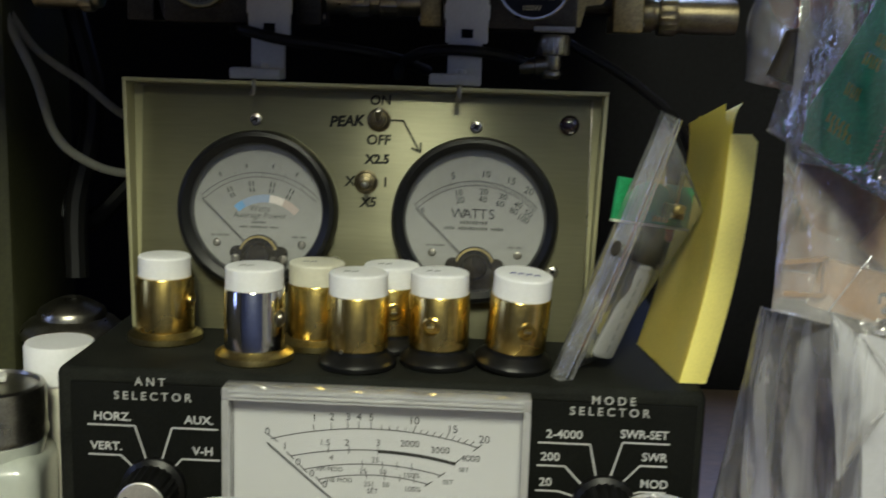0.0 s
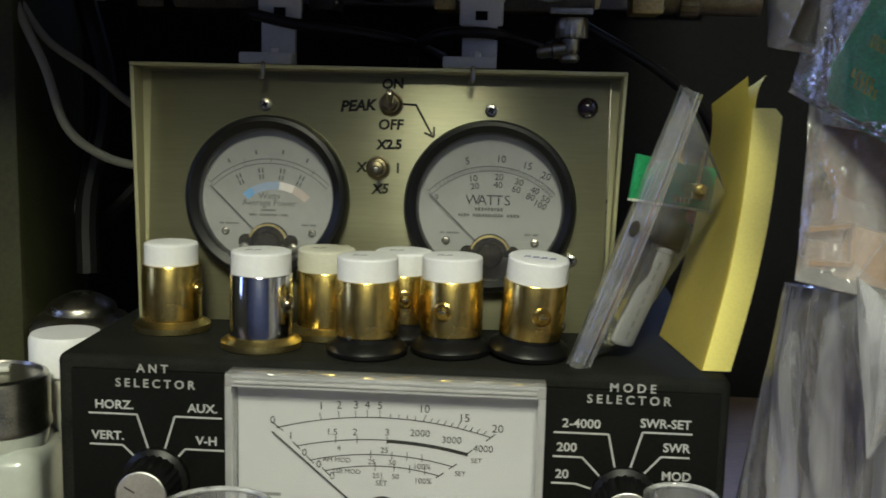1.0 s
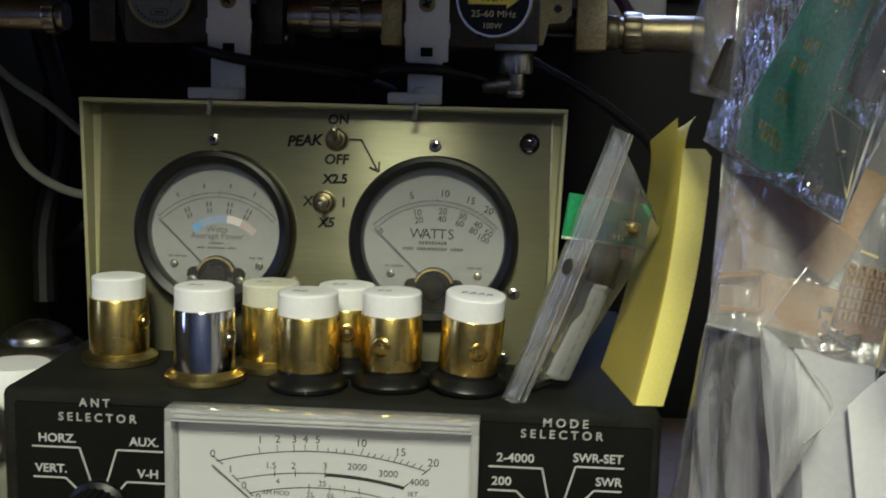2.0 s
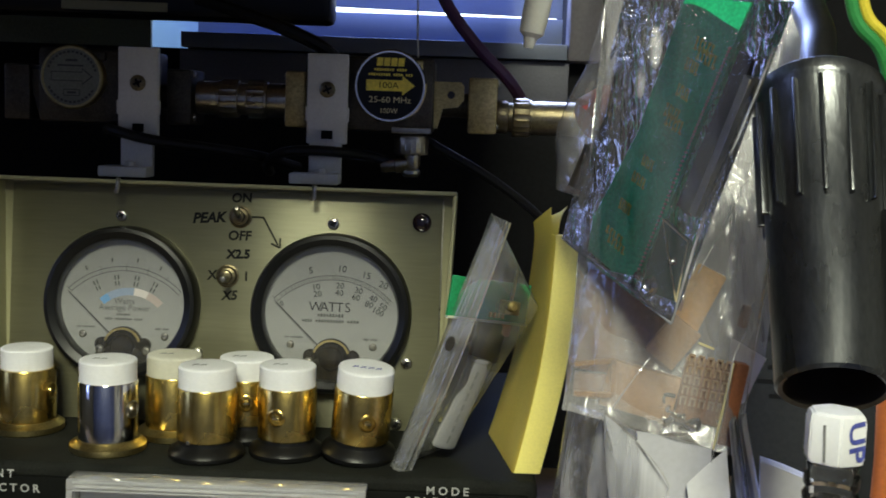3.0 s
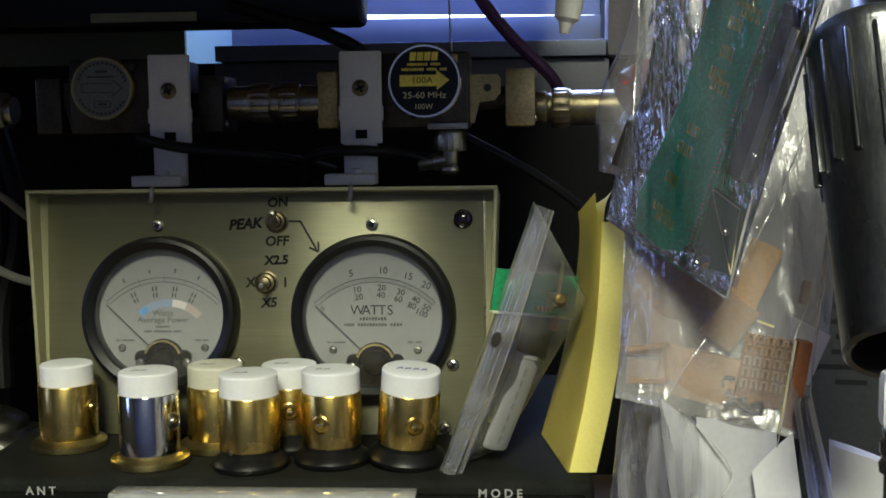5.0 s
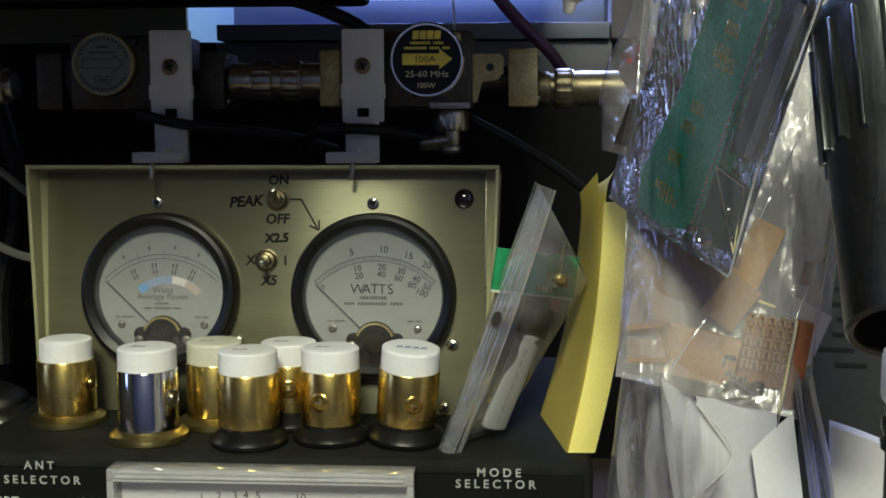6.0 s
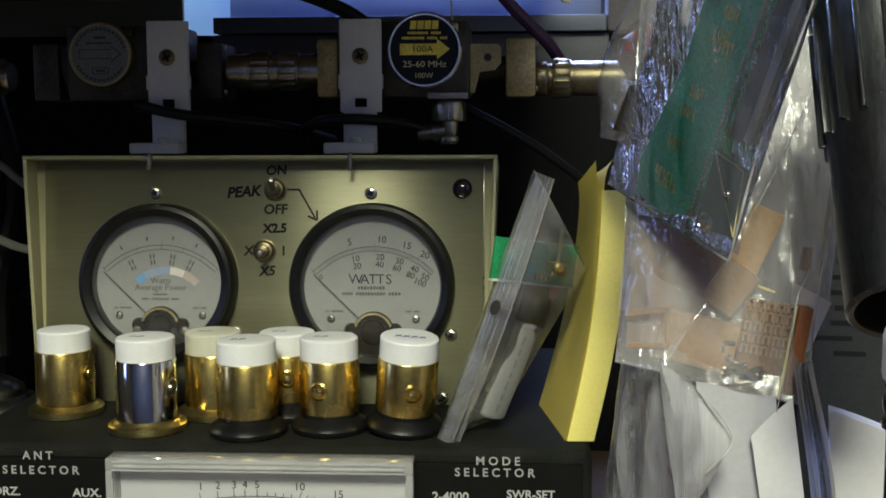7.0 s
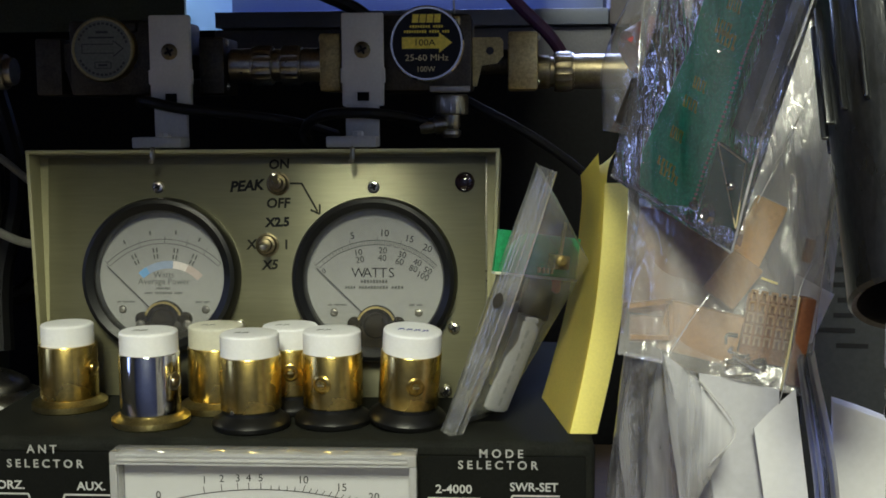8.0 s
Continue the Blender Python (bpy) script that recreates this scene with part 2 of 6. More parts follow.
def translucent(name, colour, through_colour):
    """A cloth that lets some of the light behind it shine through."""
    m = bpy.data.materials.new(name)
    m.use_nodes = True
    nt = m.node_tree
    b, out = nt.nodes["Principled BSDF"], nt.nodes["Material Output"]
    b.inputs["Base Color"].default_value, b.inputs["Roughness"].default_value = (*colour, 1), 0.8
    t, mix = nt.nodes.new("ShaderNodeBsdfTranslucent"), nt.nodes.new("ShaderNodeMixShader")
    n, r = nt.nodes.new("ShaderNodeTexNoise"), nt.nodes.new("ShaderNodeMapRange")
    n.inputs["Scale"].default_value = 60
    r.inputs["To Min"].default_value, r.inputs["To Max"].default_value = 0.4, 0.6
    t.inputs["Color"].default_value = (*through_colour, 1)
    nt.links.new(n.outputs["Fac"], r.inputs["Value"])
    nt.links.new(r.outputs[0], mix.inputs["Fac"])
    nt.links.new(b.outputs[0], mix.inputs[1])
    nt.links.new(t.outputs[0], mix.inputs[2])
    nt.links.new(mix.outputs[0], out.inputs["Surface"])
    return m


# Lets light through to imitate daylight falling on the pale window jamb.
JAMB = translucent("lit_jamb_sheet", (0.5, 0.55, 0.6), (0.30, 0.48, 0.58))
BLIND = translucent("blue_blind_cloth", (0.25, 0.30, 0.42), (0.05, 0.08, 0.22))
TUBEGLOW = glowing("lamp_diffuser", (1.0, 0.93, 0.78), 4.0)


# ---- building blocks ----
def shape():
    return bmesh.new()


def put_box(bm, x, y, z, sx, sy, sz, bevel=0.0, m=None, seg=2):
    r = bmesh.ops.create_cube(bm, size=1.0, matrix=(m or Matrix()) @ Matrix.Translation((x, y, z)) @ Matrix.Diagonal((sx, sy, sz, 1)))
    if bevel:
        edges = list({e for v in r["verts"] for e in v.link_edges})
        bmesh.ops.bevel(bm, geom=edges, offset=bevel, segments=seg, affect="EDGES", profile=0.5)
    return bm


def put_lathe(bm, profile, seg=32, m=None):
    """Turns (radius, height) pairs about z."""
    m = m or Matrix()
    rings = []
    for r, z in profile:
        if r < 1e-7:
            rings.append([bm.verts.new(m @ Vector((0, 0, z)))])
        else:
            rings.append([bm.verts.new(m @ Vector((r * math.cos(2 * math.pi * k / seg), r * math.sin(2 * math.pi * k / seg), z))) for k in range(seg)])
    for a, b in zip(rings, rings[1:]):
        for k in range(seg):
            j = (k + 1) % seg
            if len(a) == 1 and len(b) > 1:
                bm.faces.new((a[0], b[j], b[k]))
            elif len(b) == 1 and len(a) > 1:
                bm.faces.new((a[k], a[j], b[0]))
            elif len(a) > 1:
                bm.faces.new((a[k], a[j], b[j], b[k]))
    bmesh.ops.recalc_face_normals(bm, faces=bm.faces)
    return bm


def smooth_line(points, steps=8):
    pts = [Vector(p) for p in points]
    pts = [2 * pts[0] - pts[1]] + pts + [2 * pts[-1] - pts[-2]]
    out = []
    for a, b, c, d in zip(pts, pts[1:], pts[2:], pts[3:]):
        for k in range(steps):
            t = k / steps
            out.append(0.5 * (2 * b + (c - a) * t + (2 * a - 5 * b + 4 * c - d) * t * t + (3 * b - a - 3 * c + d) * t ** 3))
    return out + [pts[-2]]


def put_tube(bm, points, radius, seg=10, steps=8):
    line = smooth_line(points, steps)
    rings, side = [], None
    for k, p in enumerate(line):
        d = (line[min(k + 1, len(line) - 1)] - line[max(k - 1, 0)]).normalized()
        if side is None:
            side = d.orthogonal().normalized()
        side = (side - d * side.dot(d)).normalized()
        up = d.cross(side)
        rings.append([bm.verts.new(p + radius * (math.cos(2 * math.pi * j / seg) * side + math.sin(2 * math.pi * j / seg) * up)) for j in range(seg)])
    for a, b in zip(rings, rings[1:]):
        for j in range(seg):
            bm.faces.new((a[j], a[(j + 1) % seg], b[(j + 1) % seg], b[j]))
    bm.faces.new(rings[0][::-1])
    bm.faces.new(rings[-1])
    bmesh.ops.recalc_face_normals(bm, faces=bm.faces)
    return bm


def put_prism(bm, outline, z0, z1, m=None):
    """A straight-sided solid over a flat outline."""
    m = m or Matrix()
    low = [bm.verts.new(m @ Vector((x, y, z0))) for x, y in outline]
    high = [bm.verts.new(m @ Vector((x, y, z1))) for x, y in outline]
    n = len(outline)
    bm.faces.new(low[::-1])
    bm.faces.new(high)
    for k in range(n):
        bm.faces.new((low[k], low[(k + 1) % n], high[(k + 1) % n], high[k]))
    bmesh.ops.recalc_face_normals(bm, faces=bm.faces)
    return bm


def put_strip(bm, x0, y0, x1, y1, width, m=None, thick=0.00012):
    d = Vector((x1 - x0, y1 - y0))
    n = Vector((-d.y, d.x)).normalized() * width / 2
    return put_prism(bm, [(x0 + n.x, y0 + n.y), (x0 - n.x, y0 - n.y), (x1 - n.x, y1 - n.y), (x1 + n.x, y1 + n.y)], 0, thick, m)


def put_arc(bm, cx, cy, r, width, a0, a1, m=None, n=40, thick=0.00012):
    """An arc strip; angles in degrees from straight up, to the right."""
    ang = [radians(a0 + (a1 - a0) * k / n) for k in range(n + 1)]
    outer = [(cx + (r + width / 2) * math.sin(a), cy + (r + width / 2) * math.cos(a)) for a in ang]
    inner = [(cx + (r - width / 2) * math.sin(a), cy + (r - width / 2) * math.cos(a)) for a in ang]
    for k in range(n):
        put_prism(bm, [outer[k], outer[k + 1], inner[k + 1], inner[k]], 0, thick, m)
    return bm


def put_text(bm, text, size, m, thick=0.00012, shear=0.0, wide=1.0, bold=0.0):
    """Lettering in the built-in font, centred, lying in the plane of m and facing its z."""
    data = bpy.data.curves.new("lettering", "FONT")
    data.body, data.size, data.shear, data.extrude, data.offset = text, size, shear, thick / 2, bold
    data.align_x, data.align_y, data.resolution_u = "CENTER", "CENTER", 3
    ob = new("lettering", data)
    bpy.context.view_layer.update()
    me = bpy.data.meshes.new_from_object(ob.evaluated_get(bpy.context.evaluated_depsgraph_get()))
    me.transform(m @ Matrix.Diagonal((wide, 1, 1, 1)))
    bm.from_mesh(me)
    bpy.data.objects.remove(ob)
    bpy.data.curves.remove(data)
    bpy.data.meshes.remove(me)
    return bm


def part(name, bm, mat, parent=None, label="", soft=True):
    me = bpy.data.meshes.new(name)
    bm.to_mesh(me)
    bm.free()
    if soft:
        me.shade_smooth()
        me.set_sharp_from_angle(angle=radians(32))
    me.materials.append(mat)
    ob = new(name, me)
    ob.parent = parent
    return tagged(ob, label)


def thing(name, m, label, category, group="", kind=""):
    ob = new(name)
    ob.empty_display_size = 0.01
    ob.matrix_basis = m
    return tagged(ob, label, category, group, kind)


def facing(u, d, v, turn=0.0):
    """A drawing plane that faces the bench's front (-y) at (u, d, v)."""
    return pose(u, d, v, 90, 0, 0) @ pose(0, 0, 0, 0, 0, turn)


def sheet_grid(nu, nv, place):
    """A two-dimensional grid of vertices put by place(a, b)."""
    bm = shape()
    rows = [[bm.verts.new(place(a / nu, b / nv)) for a in range(nu + 1)] for b in range(nv + 1)]
    for b in range(nv):
        for a in range(nu):
            bm.faces.new((rows[b][a], rows[b][a + 1], rows[b + 1][a + 1], rows[b + 1][a]))
    return bm


def bag_mesh(tl, tr, br, bl, puff, crease=0.0025, nu=26, nv=34, seed=0.0, freq=40.0, run=1.0):
    """A flat polythene bag between four corners: two skins, puffed apart and creased, closed at the rim."""
    tl, tr, br, bl = (Vector(p) for p in (tl, tr, br, bl))
    normal = (tr - tl).cross(bl - tl).normalized()
    bm = shape()
    skins = []
    for side in (1, -1):
        grid = []
        for b in range(nv + 1):
            row = []
            for a in range(nu + 1):
                u, v = a / nu, b / nv
                p = (tl * (1 - u) + tr * u) * (1 - v) + (bl * (1 - u) + br * u) * v
                rim = min(1.0, 5 * min(u, 1 - u, v * 0.8 + 0.02, 1 - v))
                q = Vector((p.x, p.y, p.z * run)) * freq + Vector((seed, side * 3.1, seed * 0.7))
                w = noise.noise(q) + 0.5 * noise.noise(q * 2.3)
                fold = abs(noise.noise(Vector((q.x * 0.7 + q.z * 0.5, q.y * 0.4, seed)))) - 0.25
                bulge = side * puff * (math.sin(math.pi * u) ** 0.6) * (math.sin(math.pi * min(1, v * 0.95 + 0.03)) ** 0.5)
                row.append(p + normal * (bulge + crease * rim * (w + 1.4 * fold)) + (tr - tl).normalized() * crease * 0.5 * noise.noise(q * 1.3))
            grid.append(row)
        skins.append(grid)
    vs = [[[bm.verts.new(p) for p in row] for row in g] for g in skins]
    for g in vs:
        for b in range(nv):
            for a in range(nu):
                bm.faces.new((g[b][a], g[b][a + 1], g[b + 1][a + 1], g[b + 1][a]))
    f, k = vs
    rim = [(0, a) for a in range(nu)] + [(b, nu) for b in range(nv)] + [(nv, a) for a in range(nu, 0, -1)] + [(b, 0) for b in range(nv, 0, -1)]
    for (b0, a0), (b1, a1) in zip(rim, rim[1:] + rim[:1]):
        bm.faces.new((f[b0][a0], k[b0][a0], k[b1][a1], f[b1][a1]))
    bmesh.ops.recalc_face_normals(bm, faces=bm.faces)
    return bm


def screw_head(bm, m, r=0.0024, h=0.0014):
    """A domed pan head with a cross recess, pointing along m's z."""
    put_lathe(bm, [(r, 0), (r, h * 0.4), (r * 0.8, h * 0.85), (r * 0.42, h), (r * 0.36, h * 0.45), (0, h * 0.4)], 14, m)
    return bm


def cross_screw(name, m, r, h, mat, parent, label=""):
    """A pan-head screw with raised dark bars in place of its shaded cross slot."""
    ob = part(name, screw_head(shape(), m, r, h), mat, parent, label)
    bm = shape()
    put_box(bm, 0, 0, h * 0.80, r * 1.15, r * 0.26, h * 0.5, 0, m @ pose(0, 0, 0, 0, 0, 25))
    put_box(bm, 0, 0, h * 0.81, r * 0.26, r * 1.15, h * 0.5, 0, m @ pose(0, 0, 0, 0, 0, 25))
    part("cross_shade_bars", bm, INK, ob, "dark bars standing in for the shaded cross slot", soft=False)
    return ob


# ---- room ----
def slab(name, x0, x1, y0, y1, z0, z1, mat, label="", category="wall", bevel=0.0):
    ob = part(name, put_box(shape(), (x0 + x1) / 2, (y0 + y1) / 2, (z0 + z1) / 2, x1 - x0, y1 - y0, z1 - z0, bevel), mat)
    return tagged(ob, label, category, "", "structure")


BACK = 0.30
BENCH_Z = -0.112
slab("floor", -1.7, 1.7, -2.1, 0.42, -0.92, -0.86, BENCH, "dark wooden floor of the room", "floor")
slab("ceiling", -1.7, 1.7, -2.1, 0.42, 1.40, 1.46, CEIL, "pale painted ceiling", "ceiling")
# unseen side wall, dark for reflections, with an opening for an added glow
slab("wall_west", -1.7, -1.6, -2.1, -0.95, -0.86, 1.40, WALL_DARK, "unseen side wall, dark for the lamp head's reflection")
slab("wall_west_low", -1.7, -1.6, -0.95, -0.65, -0.86, 0.20, WALL_DARK, "unseen dark wall under the added blue glow")
slab("wall_west_top", -1.7, -1.6, -0.95, -0.65, 0.98, 1.40, WALL_DARK, "unseen dark wall over the added blue glow")
slab("wall_west_corner", -1.7, -1.6, -0.65, 0.42, -0.86, 1.40, WALL_DARK, "unseen dark side wall towards the bench")
slab("glint_panel_west", -2.22, -2.2, -2.0, 0.4, -0.5, 1.6, GLINT_GLOW, "added blue glow that puts glints on the bags", "backdrop")
slab("wall_east", 1.6, 1.7, -2.1, 0.42, -0.86, 1.40, WALL, "plain painted side wall")
slab("wall_south", -1.6, 1.6, -2.1, -2.0, -0.86, 1.40, WALL_BLUE, "unseen far wall, dull blue for the metal's blue reflection")
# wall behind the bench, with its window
slab("wall_north", -1.6, 1.6, BACK, BACK + 0.1, -0.86, 0.196, SHADE_WALL, "wall behind the bench, near-black for shaded clutter")
slab("wall_north_left", -1.6, -0.122, BACK, BACK + 0.1, 0.196, 1.40, OLIVE_GREY, "grey-olive painted wall beside the window")
slab("wall_north_right", 0.185, 1.6, BACK, BACK + 0.1, 0.196, 1.40, SHADE_WALL, "wall beside the window, near-black for shade")
slab("wall_north_top", -0.122, 0.185, BACK, BACK + 0.1, 0.62, 1.40, SHADE_WALL, "near-black wall over the window")
slab("backdrop_north", -0.4, 0.6, BACK + 0.30, BACK + 0.31, 0.05, 0.9, SKYGLOW, "bright daylight outside the bench window", "backdrop")

win = thing("window_1", pose(0, BACK, 0), "painted window with blue-grey lower rail and sill", "window", "", "structure")
part("window_sill", put_box(shape(), 0.045, -0.008, 0.2015, 0.279, 0.024, 0.011, 0.0004), SILL, win, "blue-grey painted sill")
part("apron", put_box(shape(), 0.045, -0.006, 0.1785, 0.285, 0.012, 0.033, 0.0015), SLATE, win, "dark slate board under the sill")
part("lower_blind", put_box(shape(), 0.045, 0.03, 0.218, 0.279, 0.002, 0.022, 0.0005), BLIND, win, "blue cloth, lit from behind")
part("jamb_sheet", sheet_grid(3, 12, lambda a, b: Vector((-0.1218 + 0.034 * a, 0.004 + 0.0008 * math.sin(9 * a), 0.186 + 0.43 * b))), JAMB, win, "translucent sheet standing in for the daylit window jamb")
part("window_frame", put_box(shape(), 0.197, -0.006, 0.40, 0.024, 0.03, 0.41, 0.003), TRIM, win, "mauve-grey window trim")
bm = shape()
put_prism(bm, [(-0.0955, 0.2358), (0.185, 0.2308), (0.185, 0.31), (-0.0955, 0.31)], 0, 0.002, facing(0, 0.045, 0))
part("blind", bm, BLIND, win, "lowered blue-grey blind with a gap below")

bench = thing("workbench", pose(0, 0, BENCH_Z), "brown wooden workbench top under the instruments", "workbench")
part("tabletop", put_box(shape(), 0.05, -0.06, -0.015, 1.5, 0.72, 0.03, 0.003), BENCH, bench)
for lx in (-0.65, 0.75):
    for ly in (-0.38, 0.26):
        part("leg", put_box(shape(), lx, ly, -0.389, 0.05, 0.05, 0.718, 0.003), BENCH, bench)

# Unseen board added to keep lamp light off dials and line sections.
slab("shade_board", -0.60, 0.145, -0.25, BACK, 0.252, 0.270, BENCH, "unseen wooden board added to shade the wattmeter", "shelf")

fixture = thing("ceiling_lamp", pose(0.10, -1.60, 1.40), "long ceiling lamp with a white diffuser", "lamp")
part("housing", put_box(shape(), 0, 0, -0.012, 0.52, 0.76, 0.024, 0.004), CEIL, fixture)
part("diffuser", put_box(shape(), 0, 0, -0.028, 0.46, 0.70, 0.008, 0.002), TUBEGLOW, fixture, "glowing white diffuser")

post = thing("shelf_upright", pose(0, 0, BENCH_Z), "dark olive painted shelf upright beside the meters", "shelf upright")
part("upright", put_box(shape(), -0.242, 0.08, 0.182, 0.115, 0.09, 0.364, 0.004), OLIVE, post)

case = thing("equipment_case", pose(-0.16, 0.19, 0.2), "black equipment case with a pale strip, under the added board", "equipment case")
part("body", put_box(shape(), 0, -0.095, 0.0265, 0.396, 0.03, 0.051, 0.004), BLACK, case)
part("name_strip", put_box(shape(), 0.080, -0.111, 0.0060, 0.058, 0.002, 0.005, 0.0006), CREAM, case, "pale strip near the lower edge")


# ---- the power meter that carries everything else ----
FRONT = -0.083
station = thing("station_meter", pose(0.0175, FRONT, BENCH_Z), "black station power meter box with a wide lit-white dial", "power meter")
OFF = Matrix.Translation((-0.0175, -FRONT, -BENCH_Z))  # from world places to the meter's own
bm = shape()
put_box(bm, 0.0160, FRONT + 0.108, -0.0535, 0.269, 0.21, 0.107, 0.0035, OFF, 3)
part("cabinet", bm, WRINKLE, station, "black wrinkle-painted steel cabinet, dusty on top")
bm = shape()
put_box(bm, 0.0175, FRONT + 0.0012, -0.0545, 0.258, 0.003, 0.099, 0.0008, OFF)
part("front_panel", bm, PANEL_BLACK, station, "satin black front panel")
for fx in (-0.09, 0.125):
    for fy in (0.0, 0.19):
        part("rubber_foot", put_lathe(shape(), [(0, 0), (0.007, 0), (0.008, 0.004), (0.008, 0.0055), (0, 0.0055)], 16, OFF @ Matrix.Translation((fx, FRONT + 0.02 + fy * 0.9, BENCH_Z))), RUBBER, station)
# meter window: clear moulding with a ridge along its top
WX0, WX1, WZ1, WZ0 = -0.0458, 0.0787, -0.0018, -0.084
wcx, wcz = (WX0 + WX1) / 2, (WZ0 + WZ1) / 2
bm = shape()
put_box(bm, wcx, FRONT - 0.0053, WZ1 - 0.0026, WX1 - WX0, 0.0114, 0.0052, 0.0007, OFF)
put_box(bm, wcx, FRONT - 0.0053, WZ0 + 0.002, WX1 - WX0, 0.0114, 0.004, 0.0007, OFF)
put_box(bm, WX0 + 0.0015, FRONT - 0.0053, wcz, 0.003, 0.0114, WZ1 - WZ0 - 0.010, 0.0006, OFF)
put_box(bm, WX1 - 0.0015, FRONT - 0.0053, wcz, 0.003, 0.0114, WZ1 - WZ0 - 0.010, 0.0006, OFF)
moulding = part("window_moulding", bm, CLEAR, station, "clear plastic window moulding")
bm = shape()
put_box(bm, wcx, FRONT - 0.0112, WZ1 - 0.0029, WX1 - WX0 - 0.007, 0.0014, 0.0016, 0.0004, OFF)
part("ridge", bm, CLEAR, moulding, "moulded ridge along the top edge")
# Thin grey strips on the moulding's front face.
bm = shape()
put_box(bm, wcx, FRONT - 0.0111, WZ1 - 0.0012, WX1 - WX0 - 0.006, 0.0006, 0.0008, 0, OFF)
put_box(bm, wcx, FRONT - 0.0111, WZ1 - 0.0046, WX1 - WX0 - 0.006, 0.0006, 0.0007, 0, OFF)
for gx in (WX0 + 0.0030, WX1 - 0.0030):
    put_box(bm, gx, FRONT - 0.0111, wcz - 0.002, 0.0005, 0.0006, WZ1 - WZ0 - 0.012, 0, OFF)
part("moulding_line", bm, GREY_PART, moulding, "grey line on the moulding's face", soft=False)
bm = shape()
put_box(bm, wcx, FRONT - 0.0012, wcz, WX1 - WX0 - 0.0062, 0.0012, WZ1 - WZ0 - 0.0095, 0, OFF)
dial = part("dial", bm, DIAL, station, "white dial card with black scales", soft=False)
D = OFF @ facing(0, FRONT - 0.0019, 0.0012)


def flat_arc(x0, x1, top, sag):
    """Centre, radius and half angle of a flat scale arc."""
    half = (x1 - x0) / 2
    r = (half * half + sag * sag) / (2 * sag)
    return (x0 + x1) / 2, top - r, r, math.degrees(math.asin(half / r))


bm = shape()
scales = [(-0.0273, 0.0576, -0.0208, 0.0060), (-0.0192, 0.0492, -0.0299, 0.0041), (-0.0138, 0.0433, -0.0360, 0.0036), (-0.0076, 0.0381, -0.0407, 0.0030)]
for x0, x1, top, sag in scales:
    cx, cz, r, half = flat_arc(x0, x1, top, sag)
    put_arc(bm, cx, cz, r, 0.00035, -half, half, D, 30)
cx, cz, r, half = flat_arc(*scales[0])
tick_x = [-0.0094, -0.0022, 0.0045, 0.0090, 0.0140, 0.0182, 0.0215, 0.0248, 0.0280, 0.0312, 0.0338, 0.0364, 0.0392, 0.0420, 0.0446, 0.0470, 0.0496, 0.0522, 0.0548]
for n, x in enumerate(tick_x):
    a = math.asin((x - cx) / r)
    long = 0.0030 if n in (0, 1, 2, 3, 4, 9, 14) else 0.0018
    put_strip(bm, cx + r * math.sin(a), cz + r * math.cos(a), cx + (r + long) * math.sin(a) + 0.0009 * (n > 8), cz + (r + long) * math.cos(a), 0.0003, D)
for x, z, dx, dz in ((-0.0290, -0.0245, 0.0045, -0.0035), (0.0560, -0.0285, 0.0035, 0.0030), (-0.0208, -0.0322, 0.0030, -0.0030), (0.0478, -0.0348, 0.0030, 0.0025), (-0.0152, -0.0378, 0.0030, -0.0030), (0.0418, -0.0405, 0.0030, 0.0022), (-0.0088, -0.0425, 0.0030, -0.0030), (0.0366, -0.0445, 0.0030, 0.0022)):
    put_strip(bm, x, z, x + dx, z + dz, 0.0004, D)
for x, z in ((-0.0035, -0.0305), (0.0050, -0.0303), (0.0170, -0.0300), (0.0106, -0.0362), (0.0190, -0.0361), (0.0250, -0.0362), (0.0310, -0.0366), (0.0124, -0.0410), (0.0200, -0.0410), (0.0262, -0.0413), (0.0322, -0.0418), (0.0150, -0.0450)):
    put_strip(bm, x, z - 0.0016, x, z + 0.0016, 0.0003, D)
part("scale_lines", bm, INK, dial, soft=False)
bm = shape()
cx, cz, r, half = flat_arc(*scales[1])
a0 = math.degrees(math.asin((0.0170 - cx) / r))
put_arc(bm, cx, cz, r - 0.0004, 0.0014, a0, half, D, 20)
part("heavy_arc", bm, INK, dial, "thick black warning arc", soft=False)
bm = shape()
